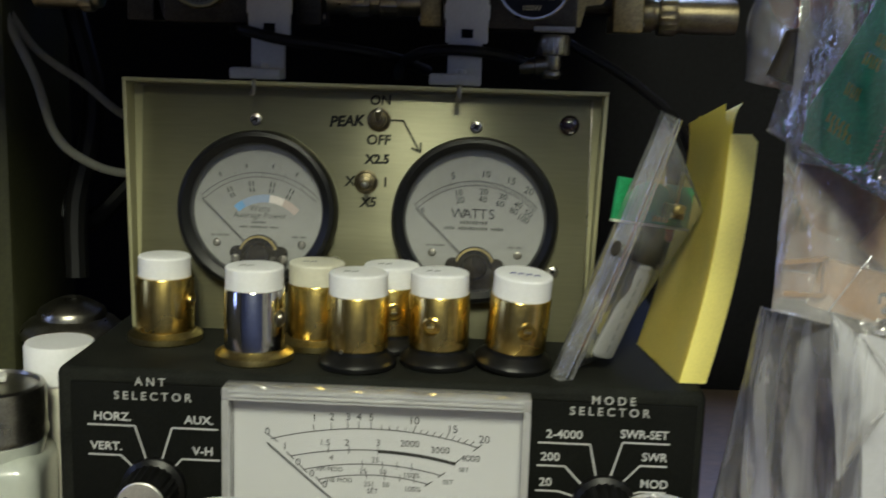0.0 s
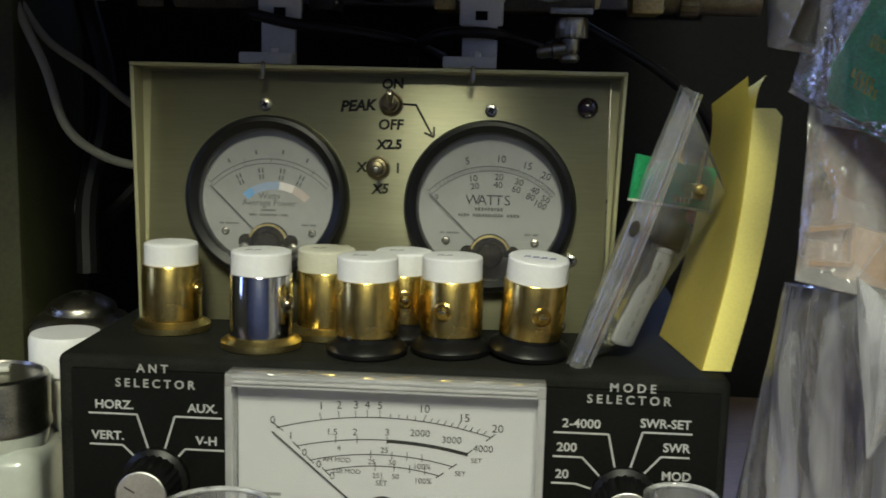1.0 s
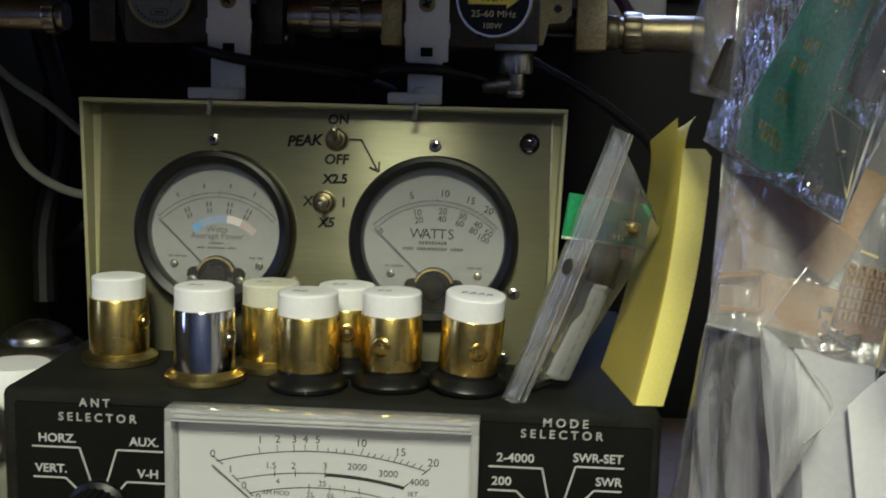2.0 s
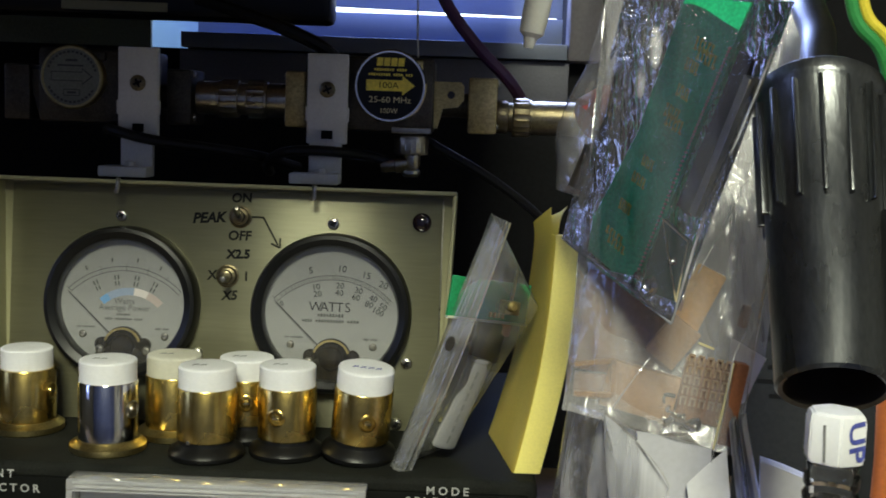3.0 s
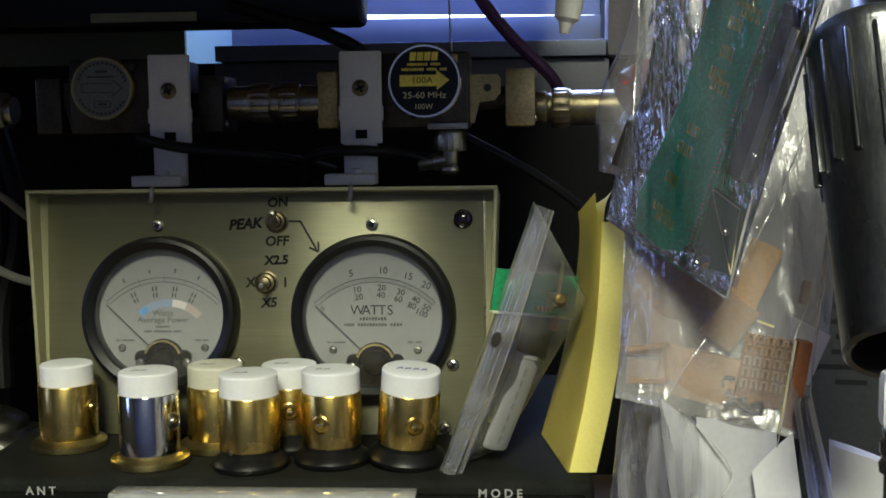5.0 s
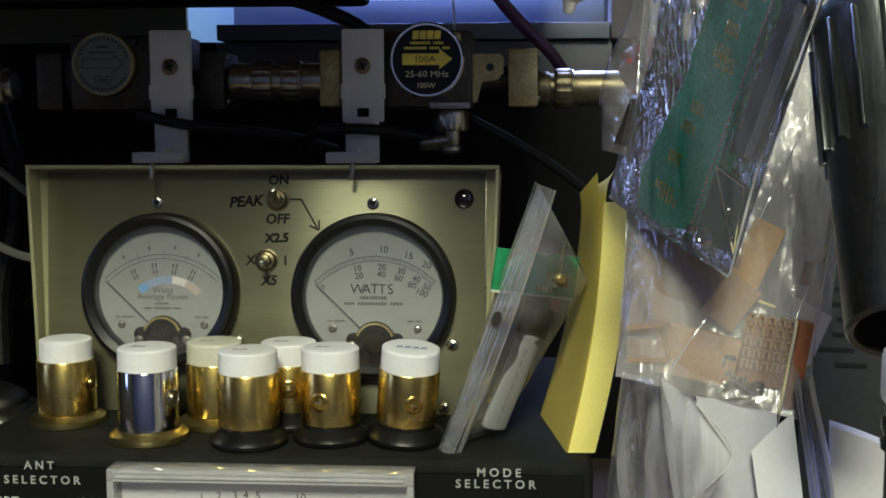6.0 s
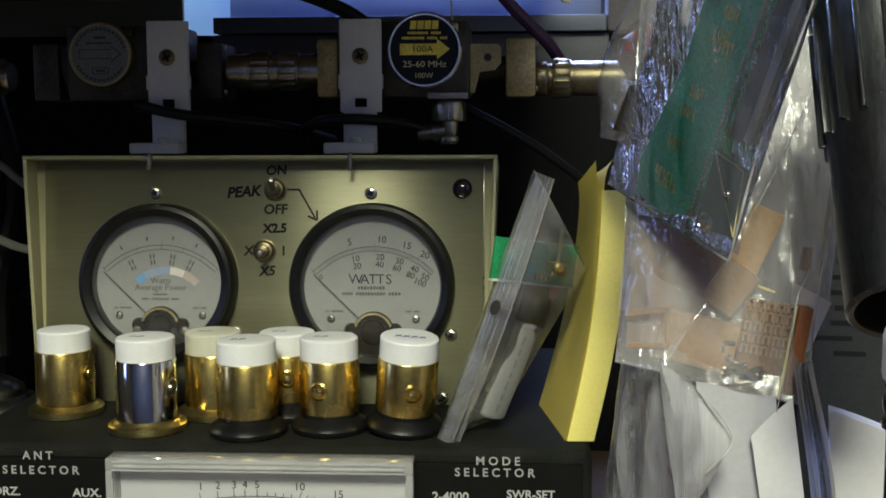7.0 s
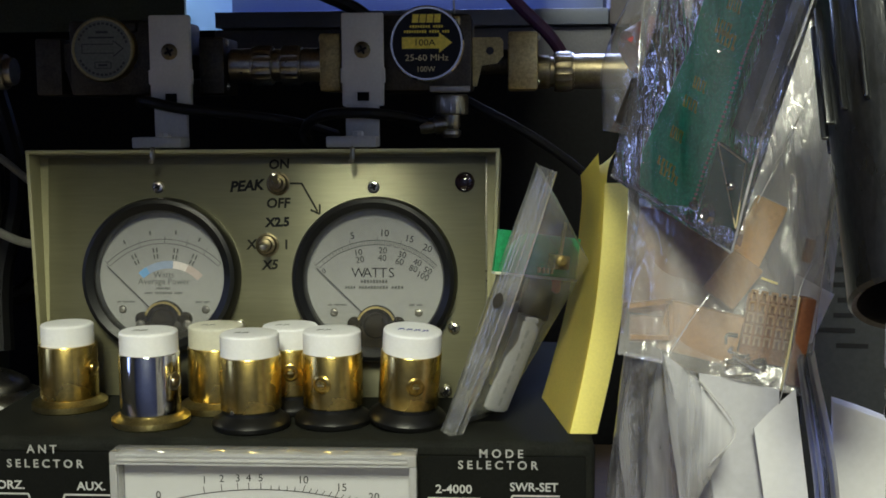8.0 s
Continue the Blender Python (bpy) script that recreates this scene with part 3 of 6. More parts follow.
for text, x, z, size in (("0", -0.0288, -0.0238, 0.0036), ("1", -0.0094, -0.0172, 0.0036), ("2", -0.0022, -0.0165, 0.0036), ("3", 0.0045, -0.0162, 0.0036), ("4", 0.0090, -0.0160, 0.0036), ("5", 0.0140, -0.0160, 0.0036), ("10", 0.0315, -0.0166, 0.0037), ("15", 0.0473, -0.0196, 0.0037), ("20", 0.0605, -0.0234, 0.0037), ("1", -0.0215, -0.0300, 0.0034), ("1.5", -0.0050, -0.0276, 0.0030), ("2", 0.0042, -0.0273, 0.0032), ("3", 0.0170, -0.0268, 0.0032), ("0", -0.0160, -0.0366, 0.0034), ("0", -0.0102, -0.0412, 0.0034), ("0", -0.0048, -0.0458, 0.0034), ("4", -0.0022, -0.0340, 0.0026), ("25", 0.0160, -0.0342, 0.0026), ("2000", 0.0300, -0.0266, 0.0032), ("3000", 0.0425, -0.0288, 0.0032), ("4000", 0.0550, -0.0318, 0.0032), ("25", 0.0110, -0.0392, 0.0024), ("50", 0.0192, -0.0392, 0.0024), ("100%", 0.0310, -0.0402, 0.0026), ("25", 0.0128, -0.0448, 0.0024), ("50", 0.0205, -0.0448, 0.0024), ("100%", 0.0315, -0.0462, 0.0026), ("AM MOD", -0.0030, -0.0390, 0.0022), ("SSB MOD", 0.0010, -0.0436, 0.0022), ("SET", 0.0150, -0.0478, 0.0024), ("SET", 0.0525, -0.0368, 0.0022), ("SET", 0.0462, -0.0424, 0.0022)):
    put_text(bm, text, size * 1.25, D @ pose(x, z, 0), 0.0001)
part("numerals", bm, INK, dial, "small printed scale numerals", soft=False)
part("model_mark", put_box(shape(), -0.0320, FRONT - 0.0020, -0.0532, 0.013, 0.0002, 0.0013, 0, OFF), PALE_INK, dial, "faint illegible model mark", soft=False)
bm = shape()
put_strip(bm, -0.0287, -0.0268, 0.0100, -0.0602, 0.0005, OFF @ facing(0, FRONT - 0.0032, 0), 0.0003)
part("needle", bm, INK, station, "thin black needle", soft=False)
part("needle_cover", put_lathe(shape(), [(0.0085, 0), (0.0085, 0.0015), (0.007, 0.002), (0, 0.0021)], 32, OFF @ facing(0.0155, FRONT - 0.0018, -0.0605)), SMOKE, station, "dark ribbed pivot cover")
pane = part("pane", put_box(shape(), wcx, FRONT - 0.0095, wcz - 0.0008, WX1 - WX0 - 0.0064, 0.0008, WZ1 - WZ0 - 0.0100, 0, OFF), PANE, station, "clear window pane", soft=False)
pane.visible_shadow = False


def station_knob(x, z, angle):
    bm = shape()
    prof = [(0, 0), (0.0135, 0), (0.0135, 0.003), (0.0118, 0.0045), (0.0112, 0.018), (0.0105, 0.0192), (0, 0.0192)]
    put_lathe(bm, prof, 48, OFF @ facing(x, FRONT - 0.0003, z))
    for v in bm.verts:  # fluted grip
        p = OFF.inverted() @ v.co
        dx, dz = p.x - x, p.z - z
        rr = math.hypot(dx, dz)
        if 0.0107 < rr < 0.0125 and int(round(math.atan2(dz, dx) / (2 * math.pi) * 48)) % 2:
            v.co.x -= dx * 0.07
            v.co.z -= dz * 0.07
    knob = part("knob", bm, BLACK, station, "fluted black knob with a spun silver cap")
    bm = shape()
    put_lathe(bm, [(0.0100, 0), (0.0100, 0.0006), (0.0096, 0.0009), (0, 0.0009)], 40, OFF @ facing(x, FRONT - 0.0193, z))
    part("cap", bm, CHROME_SPUN, knob, "spun silver cap")
    bm = shape()
    put_strip(bm, 0.003 * math.cos(angle), 0.003 * math.sin(angle), 0.0075 * math.cos(angle), 0.0075 * math.sin(angle), 0.0005, OFF @ facing(x, FRONT - 0.0202, z))
    part("pointer_line", bm, INK, knob, soft=False)


CHROME_SPUN = material("spun_aluminium", (0.80, 0.79, 0.76), 0.48, 1.0, 0.1, 90, 900, 0.03)
station_knob(-0.0765, -0.0500, radians(150))
station_knob(0.1105, -0.0490, radians(120))

S = OFF @ facing(0, FRONT - 0.00045, 0)
for words in ((("ANT", -0.0778, -0.0042, 0.0040), ("SELECTOR", -0.0768, -0.0104, 0.0040)), (("MODE", 0.1122, -0.0040, 0.0040), ("SELECTOR", 0.1109, -0.0088, 0.0040))):
    bm = shape()
    for text, x, z, size in words:
        data_m = S @ pose(x, z, 0)
        put_text(bm, " ".join(text), size * 1.22, data_m, bold=0.00008)
    part("heading", bm, GREY_INK, station, "grey printed heading", soft=False)
for text, x, z, line in (("HORZ.", -0.0937, -0.0196, (-0.1042, -0.0232, -0.0844, -0.0232, -0.0798, -0.0378)), ("AUX.", -0.0575, -0.0198, (-0.0497, -0.0234, -0.0689, -0.0234, -0.0732, -0.0375)), ("VERT.", -0.0965, -0.0325, (-0.1040, -0.0362, -0.0905, -0.0362, -0.0854, -0.0410)), ("V-H", -0.0560, -0.0332, (-0.0489, -0.0368, -0.0649, -0.0368, -0.0686, -0.0413)), ("2-4000", 0.0930, -0.0190, (0.0824, -0.0227, 0.1037, -0.0227, 0.1067, -0.0363)), ("SWR-SET", 0.1255, -0.0178, (0.1359, -0.0213, 0.1168, -0.0213, 0.1127, -0.0360)), ("200", 0.0877, -0.0288, (0.0823, -0.0325, 0.0938, -0.0325, 0.1014, -0.0405)), ("SWR", 0.1301, -0.0273, (0.1353, -0.0309, 0.1244, -0.0309, 0.1176, -0.0385)), ("20", 0.0862, -0.0398, (0.0821, -0.0434, 0.0916, -0.0434, 0.0988, -0.0455)), ("MOD", 0.1306, -0.0388, (0.1355, -0.0422, 0.1250, -0.0422, 0.1195, -0.0440))):
    bm = shape()
    put_text(bm, text, 0.0050, S @ pose(x, z, 0), wide=1.06 if x < 0.11 else 0.98, bold=0.00008)
    put_strip(bm, line[0], line[1], line[2], line[3], 0.0007, S)
    put_strip(bm, line[2], line[3], line[4], line[5], 0.0007, S)
    part("switch_legend", bm, WHITE_INK, station, "white printed switch position", soft=False)


# ---- the two-dial wattmeter ----
PM = pose(0, -0.009, 0.0, -5.14, 0, 0)
watt = thing("wattmeter", PM, "home-built aluminium wattmeter with two round dials, standing on the black box", "wattmeter")
HW, TOP, LIP, DEEP = 0.1112, 0.1168, 0.0112, 0.085
part("top_panel", put_box(shape(), 0, (DEEP - LIP) / 2, TOP - 0.0009, 2 * HW, DEEP + LIP, 0.0018, 0.0005), CREAM, watt, "cream-painted folded sheet top")
for s in (-1, 1):
    bm = put_box(shape(), s * (HW - 0.0009), (DEEP - LIP) / 2, TOP / 2 - 0.0009, 0.0018, DEEP + LIP - 0.0004, TOP - 0.0018, 0.0004)
    for v in bm.verts:
        fall = 1 - v.co.z / TOP
        v.co.x -= s * 0.0040 * fall
        if v.co.y < 0:
            v.co.y += 0.0065 * fall
    part("side_panel", bm, CREAM, watt, "cream-painted sheet side")
    bm = put_box(shape(), s * (HW - 0.0045), 0.0022, TOP / 2, 0.0075, 0.0015, TOP - 0.004, 0)
    for v in bm.verts:
        v.co.x -= s * 0.0034 * (1 - v.co.z / TOP)
    part("inner_flange", bm, CREAM, watt)
part("upper_flange", put_box(shape(), 0, 0.0022, TOP - 0.0040, 2 * HW - 0.0165, 0.0015, 0.005, 0), CREAM, watt)
part("back_panel", put_box(shape(), 0, DEEP - 0.001, TOP / 2, 2 * HW - 0.004, 0.0015, TOP - 0.004, 0), CREAM, watt)
bm = shape()
put_box(bm, 0, 0.0007, 0.0570, 0.2095, 0.0014, 0.1136, 0.0003)
part("faceplate", bm, ALU, watt, "brushed aluminium faceplate, streaked")


def word_bars(bm, x, z, words, height, m):
    """A line of words too small to read: a row of short bars for each."""
    for width in words:
        n = max(2, round(width / (height * 0.95)))
        for k in range(n):
            a = x + width * k / n
            put_strip(bm, a, z, a + width / n * 0.72, z, height * (1.0 if k % 3 else 0.8), m, 0.0001)
        x += width + height * 0.9


def panel_meter(x, z, ring, face, right):
    bm = shape()
    k = ring / 0.0386
    put_lathe(bm, [(face, 0.0), (face, 0.0062), (face + 0.0008, 0.0088), (ring - 0.0030, 0.0104), (ring - 0.0012, 0.0098), (ring - 0.0002, 0.0070), (ring, 0.0)], 72, facing(x, 0, z))
    bezel = part("meter", bm, BLACK, watt, "round black meter bezel with a white dial")
    card = part("dial", put_lathe(shape(), [(0, 0), (face + 0.0002, 0), (face + 0.0002, 0.0012), (0, 0.0012)], 64, facing(x, -0.0006, z)), DIAL_GREY, bezel, "white dial card with fine black scale", soft=False)
    F = facing(x, -0.00195, z)
    px, pz = 0.0006, -0.0219 * k
    r = 0.0400 * k
    bm = shape()
    put_arc(bm, px, pz, r, 0.00022, -45, 45, F, 44, 0.0001)
    put_arc(bm, px, pz, r - 0.0021 * k, 0.0002, -45, 45, F, 44, 0.0001)
    marks = [-45 + 90 * (n / 50) ** 0.74 for n in range(51)]
    for n, a in enumerate(marks):
        long = 0.0016 if n % 10 == 0 and n < 50 else 0.0
        s, c = math.sin(radians(a)), math.cos(radians(a))
        if n % 10 == 0 or right:
            put_strip(bm, px + (r - 0.0021 * k) * s, pz + (r - 0.0021 * k) * c, px + (r + long) * s, pz + (r + long) * c, 0.00013, F, 0.0001)
    part("scale", bm, INK, bezel, "fine black scale", soft=False)
    bm = shape()

    def along(text, a, rad, size):
        put_text(bm, text, size, F @ pose(px + rad * math.sin(radians(a)), pz + rad * math.cos(radians(a)), 0) @ pose(0, 0, 0, 0, 0, -a * (0.55 if right else 0.8)), 0.0001)

    if right:
        for text, a in (("5", -15), ("10", 5), ("15", 21), ("20", 33.5)):
            along(text, a, r + 0.0034, 0.0045)
        for a, one, two in ((-14, "10", "20"), (5, "20", "40"), (20, "30", "60"), (33, "40", "80"), (43, "50", "100")):
            along(one, a, r - 0.0048, 0.0041)
            along(two, a, r - 0.0083, 0.0041)
        along("0", -44, r - 0.0045, 0.0034)
        for k, letter in enumerate("WATTS"):
            put_text(bm, letter, 0.0066, F @ pose((-0.0078, -0.0036, 0.0002, 0.0038, 0.0077)[k], 0.0027, 0), 0.0001, bold=-0.00004)
    else:
        put_text(bm, "Watts", 0.0040, F @ pose(0.0005, 0.0006, 0), 0.0001)
        put_text(bm, "Average Power", 0.0040, F @ pose(0.0005, -0.0026, 0), 0.0001)
    part("numerals", bm, INK if right else FADED_INK, bezel, "printed dial lettering", soft=False)
    bm = shape()
    if right:
        word_bars(bm, -0.0068, -0.0012, (0.0130,), 0.0016, F)
        word_bars(bm, -0.0142, -0.0040, (0.0052, 0.0140, 0.0060), 0.0015, F)
    else:
        word_bars(bm, -0.0032, -0.0058, (0.0070,), 0.0010, F)
        word_bars(bm, -0.0088, -0.0080, (0.0040, 0.0085, 0.0040), 0.0010, F)
        for a, rad in ((-27, 0.0032), (-9, 0.0034), (8, 0.0036), (24, 0.0034)):
            put_strip(bm, px + (r + rad - 0.0010) * math.sin(radians(a)), pz + (r + rad - 0.0010) * math.cos(radians(a)), px + (r + rad + 0.0010) * math.sin(radians(a)), pz + (r + rad + 0.0010) * math.cos(radians(a)), 0.0008, F, 0.0001)
            for inn in (0.0050, 0.0080):
                for off in (-1.6, 1.2):
                    s, c = math.sin(radians(a + 2 + off)), math.cos(radians(a + 2 + off))
                    put_strip(bm, px + (r - inn - 0.0011) * s, pz + (r - inn - 0.0011) * c, px + (r - inn + 0.0011) * s, pz + (r - inn + 0.0011) * c, 0.0007, F, 0.0001)
    word_bars(bm, -0.0222, -0.0122, (0.0020, 0.0060), 0.0009, F)
    word_bars(bm, 0.0158, -0.0122, (0.0030, 0.0030), 0.0009, F)
    part("small_print", bm, FADED_INK, bezel, "illegible small print", soft=False)
    if not right:
        for a0, a1, mat in ((-42, -30, BAND_BLUE), (-30, 5, BAND_GREY), (5, 24, BAND_PALE), (24, 46, BAND_ROSE)):
            part("colour_band", put_arc(shape(), 0.0032, -0.0150, 0.0205, 0.0036, a0, a1, F, 14, 0.00006), mat, bezel, "printed colour band", soft=False)
    bm = shape()
    a = radians(-46)
    put_strip(bm, px + 0.006 * math.sin(a), pz + 0.006 * math.cos(a), px + (r - 0.0012) * math.sin(a), pz + (r - 0.0012) * math.cos(a), 0.00035, facing(x, -0.0034, z), 0.0002)
    part("needle", bm, INK, bezel, "thin black needle", soft=False)
    bm = shape()
    put_lathe(bm, [(0.0098, 0), (0.0096, 0.0018), (0.0086, 0.0026), (0.0084, 0.0020), (0.0060, 0.0020), (0.0056, 0.0034), (0.0050, 0.0040), (0, 0.0042)], 32, facing(x + px, -0.0018, z + pz))
    for ear in (-1, 1):
        put_lathe(bm, [(0.0034, 0), (0.0034, 0.0020), (0.0026, 0.0030), (0, 0.0032)], 18, facing(x + px + ear * 0.0102, -0.0018, z + pz + 0.0010))
    put_box(bm, x + px, -0.0032, z + pz - 0.0055, 0.026, 0.003, 0.011, 0.001)
    cover = part("movement_cover", bm, SMOKE, bezel, "dark smoked movement cover")
    bm = shape()
    put_arc(bm, px, pz, 0.0088, 0.0010, -80, 80, facing(x, -0.0040, z), 20, 0.0006)
    put_box(bm, x + px, -0.0052, z + pz + 0.0035, 0.0060, 0.0010, 0.0022, 0.0003)
    part("hub_bracket", bm, BRASS, cover, "small metal hub bracket")
    for sx in (-0.0195, 0.0205):
        part("screw", screw_head(shape(), facing(x + sx, -0.0018, z - 0.0158), 0.0019, 0.0010), STEEL, bezel)
    for sx in (-0.0085, 0.0095):
        part("screw", screw_head(shape(), facing(x + px + sx * 1.25, -0.0046, z + pz - 0.0015), 0.0022, 0.0012), STEEL, bezel)
    glass = part("glass", put_lathe(shape(), [(0, 0), (face + 0.0004, 0), (face + 0.0004, 0.0008), (0, 0.0008)], 48, facing(x, -0.0066, z)), PANE, bezel, "clear meter glass", soft=False)
    glass.visible_shadow = False


panel_meter(-0.0487, 0.0574, 0.0374, 0.0304, False)
panel_meter(0.0526, 0.0563, 0.0388, 0.0322, True)
for x, z in ((-0.0512, 0.0997), (0.0518, 0.0995), (0.0896, 0.0332), (0.0858, 0.0035), (-0.0125, 0.0340)):
    cross_screw("panel_screw", facing(x, 0, z), 0.0029, 0.0018, STEEL_BRIGHT, watt, "cross-head panel screw")


def toggle(x, z, up):
    nut = part("toggle_switch", put_lathe(shape(), [(0.0056, 0), (0.0056, 0.0005), (0.0048, 0.0008), (0.0048, 0.0012), (0.0042, 0.0030), (0.0030, 0.0034), (0.0028, 0.0060), (0.0016, 0.0064), (0, 0.0064)], 24, facing(x, 0, z)), DIM_NICKEL, watt, "nickel toggle switch")
    bm = shape()
    put_lathe(bm, [(0, 0.0), (0.0010, 0.0), (0.0013, 0.006), (0.0017, 0.0102), (0.0012, 0.0116), (0, 0.0119)], 14, facing(x, -0.0052, z) @ pose(0, 0, 0, -up, 6, 0))
    part("lever", bm, STEEL, nut, "dull metal bat lever")


toggle(0.0064, 0.1012, 22)
toggle(0.0012, 0.0722, -4)
part("indicator_lens", put_lathe(shape(), [(0.0046, 0), (0.0046, 0.0012), (0.0038, 0.0018), (0.0034, 0.0012), (0.0020, 0.0018), (0, 0.0021)], 24, facing(0.0947, 0, 0.1017)), JEWEL, watt, "dark unlit indicator lens")
for text, x, z, size, turn, shear in (("ON", 0.0068, 0.1102, 0.0062, 3, 0.1), ("PEAK", -0.0090, 0.1000, 0.0068, 4, 0.25), ("OFF", 0.0063, 0.0918, 0.0064, 1, 0.1), ("X2.5", 0.0060, 0.0828, 0.0058, 2, 0.1), ("X", -0.0066, 0.0722, 0.0062, 5, 0.15), ("1", 0.0102, 0.0722, 0.0062, 0, 0.0), ("X5", 0.0022, 0.0626, 0.0062, 3, 0.2)):
    part("hand_lettering", put_text(shape(), text, size, facing(x, -0.00012, z, turn), 0.00006, shear, 1.0, 0.00028 if text in ("PEAK", "X2.5") else 0.0002), INK if text in ("PEAK", "X2.5") else PENCIL, watt, "hand-lettered mark in grey marker", soft=False)
bm = shape()
P = facing(0, -0.00012, 0)
put_strip(bm, 0.0118, 0.1013, 0.0178, 0.1012, 0.0009, P, 0.00006)
put_strip(bm, 0.0176, 0.1014, 0.0252, 0.0880, 0.0009, P, 0.00006)
put_strip(bm, 0.0262, 0.0868, 0.0262, 0.0915, 0.0009, P, 0.00006)
put_strip(bm, 0.0262, 0.0868, 0.0218, 0.0888, 0.0010, P, 0.00006)
part("drawn_arrow", bm, PENCIL, watt, "arrow drawn in grey marker", soft=False)
for x in (-0.0500, 0.0435):
    bm = shape()
    put_tube(bm, [(x, -LIP - 0.0002, TOP + 0.0006), (x, -LIP - 0.0012, TOP - 0.001), (x, -LIP - 0.0012, TOP - 0.0042), (x - 0.0004, -LIP - 0.0009, TOP - 0.0056), (x - 0.0014, -LIP - 0.0003, TOP - 0.0058)], 0.0011, 8, 5)
    part("hook", bm, STEEL, watt, "small bent metal hook over the upper lip")
# thin steel strip along the faceplate's right edge, where the sheet is bent
bm = shape()
put_box(bm, 0.1048, -0.0001, 0.0565, 0.0006, 0.0012, 0.112, 0.0002)
part("edge_seam", bm, STEEL, watt, "folded edge of the faceplate")


# ---- plug-in elements on the black box ----
def element(m, label, gold_base, body_mat, cap_mat, boss=None, nick=None, cap_r=0.0125, height=0.041, mark=0):
    ob = thing("plug_in_element", m, label, "wattmeter element", "plug-in elements in a row")
    h = height
    if gold_base:
        part("flange", put_lathe(shape(), [(0, 0), (0.0162, 0), (0.0168, 0.0006), (0.0168, 0.0030), (0.0160, 0.0037), (0.0146, 0.0041), (0.0136, 0.0052), (0, 0.0052)], 56), DULL_GOLD, ob, "gold-plated flange")
        z0 = 0.0052
    else:
        part("flange", put_lathe(shape(), [(0, 0), (0.0156, 0), (0.0166, 0.0010), (0.0168, 0.0026), (0.0160, 0.0040), (0.0136, 0.0056), (0.0126, 0.0066), (0.0124, 0.0082), (0, 0.0082)], 56), BLACK, ob, "black moulded base")
        z0 = 0.0082
    zc = h - 0.0095
    part("body", put_lathe(shape(), [(0, z0), (0.0126, z0), (0.0130, z0 + 0.0005), (0.0130, zc - 0.0005), (0.0127, zc), (0, zc)], 64), body_mat, ob, "polished metal barrel")
    part("insulator", put_lathe(shape(), [(0, zc), (cap_r, zc), (cap_r, h - 0.0009), (cap_r - 0.0004, h - 0.0003), (cap_r - 0.0011, h), (cap_r * 0.5, h + 0.0001), (0, h)], 56), cap_mat, ob, "white plastic insulator on top")
    if boss is not None:
        z = 0.0195
        B = pose(0, 0, z) @ pose(0, 0, 0, 0, 0, boss) @ pose(0, -0.0127, 0, 90, 0, 0)
        part("contact_boss", put_lathe(shape(), [(0.0040, 0), (0.0040, 0.0006), (0.0034, 0.0009), (0.0030, 0.0003), (0.0022, 0.0004), (0.0018, 0.0012), (0.0008, 0.0015), (0, 0.0015)], 24, B), GOLD if body_mat is not CHROME else STEEL, ob, "round spring contact")
        bm = shape()
        put_box(bm, 0, 0, 0.0015, 0.0026, 0.0007, 0.0005, 0.0001, B)
        part("contact_slot", bm, STEEL, ob, "small slotted tip")
    if nick:
        bm = shape()
        for k, (a, z) in enumerate(nick):
            put_lathe(bm, [(0.0009, 0), (0.0009, 0.0004), (0, 0.0006)], 10, pose(0, 0, z) @ pose(0, 0, 0, 0, 0, a) @ pose(0, -0.0129, 0, 90, 0, 0))
        part("index_pin", bm, STEEL, ob, "tiny index pin")
    if mark:
        bm = shape()
        T = pose(-0.001, -0.002, h + 0.0002)
        rng = random.Random(mark)
        for k in range(mark):
            x = -0.005 + 0.0034 * k
            put_strip(bm, x, -0.0012, x + 0.0024, 0.0016, 0.0006, T, 0.00006)
            put_strip(bm, x + 0.0004, 0.0012, x + 0.0026, -0.0008 + 0.0006 * rng.random(), 0.0005, T, 0.00006)
        part("pen_marks", bm, BLUE_PEN if mark > 2 else PALE_INK, ob, "illegible pen marks on top", soft=False)
    return ob


element(pose(-0.0865, -0.0300, 0), "gold-plated plug-in element with a white insulator", True, GOLD, PTFE, boss=75, cap_r=0.0117, height=0.0392)
element(pose(-0.0402, -0.0555, 0), "bright nickel plug-in element on a gold flange", True, CHROME, PTFE, boss=70, mark=2)
element(pose(-0.0172, -0.0305, 0), "gold-plated plug-in element with an ivory insulator", True, GOLD, PTFE_OLD, boss=None, mark=2, height=0.0388)
element(pose(0.0050, -0.0600, 0), "gold plug-in element on a black base, scratched", False, GOLD, PTFE, nick=((-25, 0.0088),), mark=2)
element(pose(0.0165, -0.0295, 0), "gold plug-in element on a black base", False, GOLD, PTFE, boss=10, mark=2, height=0.0388)
element(pose(0.0392, -0.0525, 0), "gold plug-in element on a black base", False, GOLD, PTFE, boss=-12, mark=2)
element(pose(0.0715, -0.0540, 0.0016) @ pose(0, 0, 0, 5, 4.5, 0), "tilted gold plug-in element with blue pen marks", False, GOLD, PTFE, boss=16, mark=4)


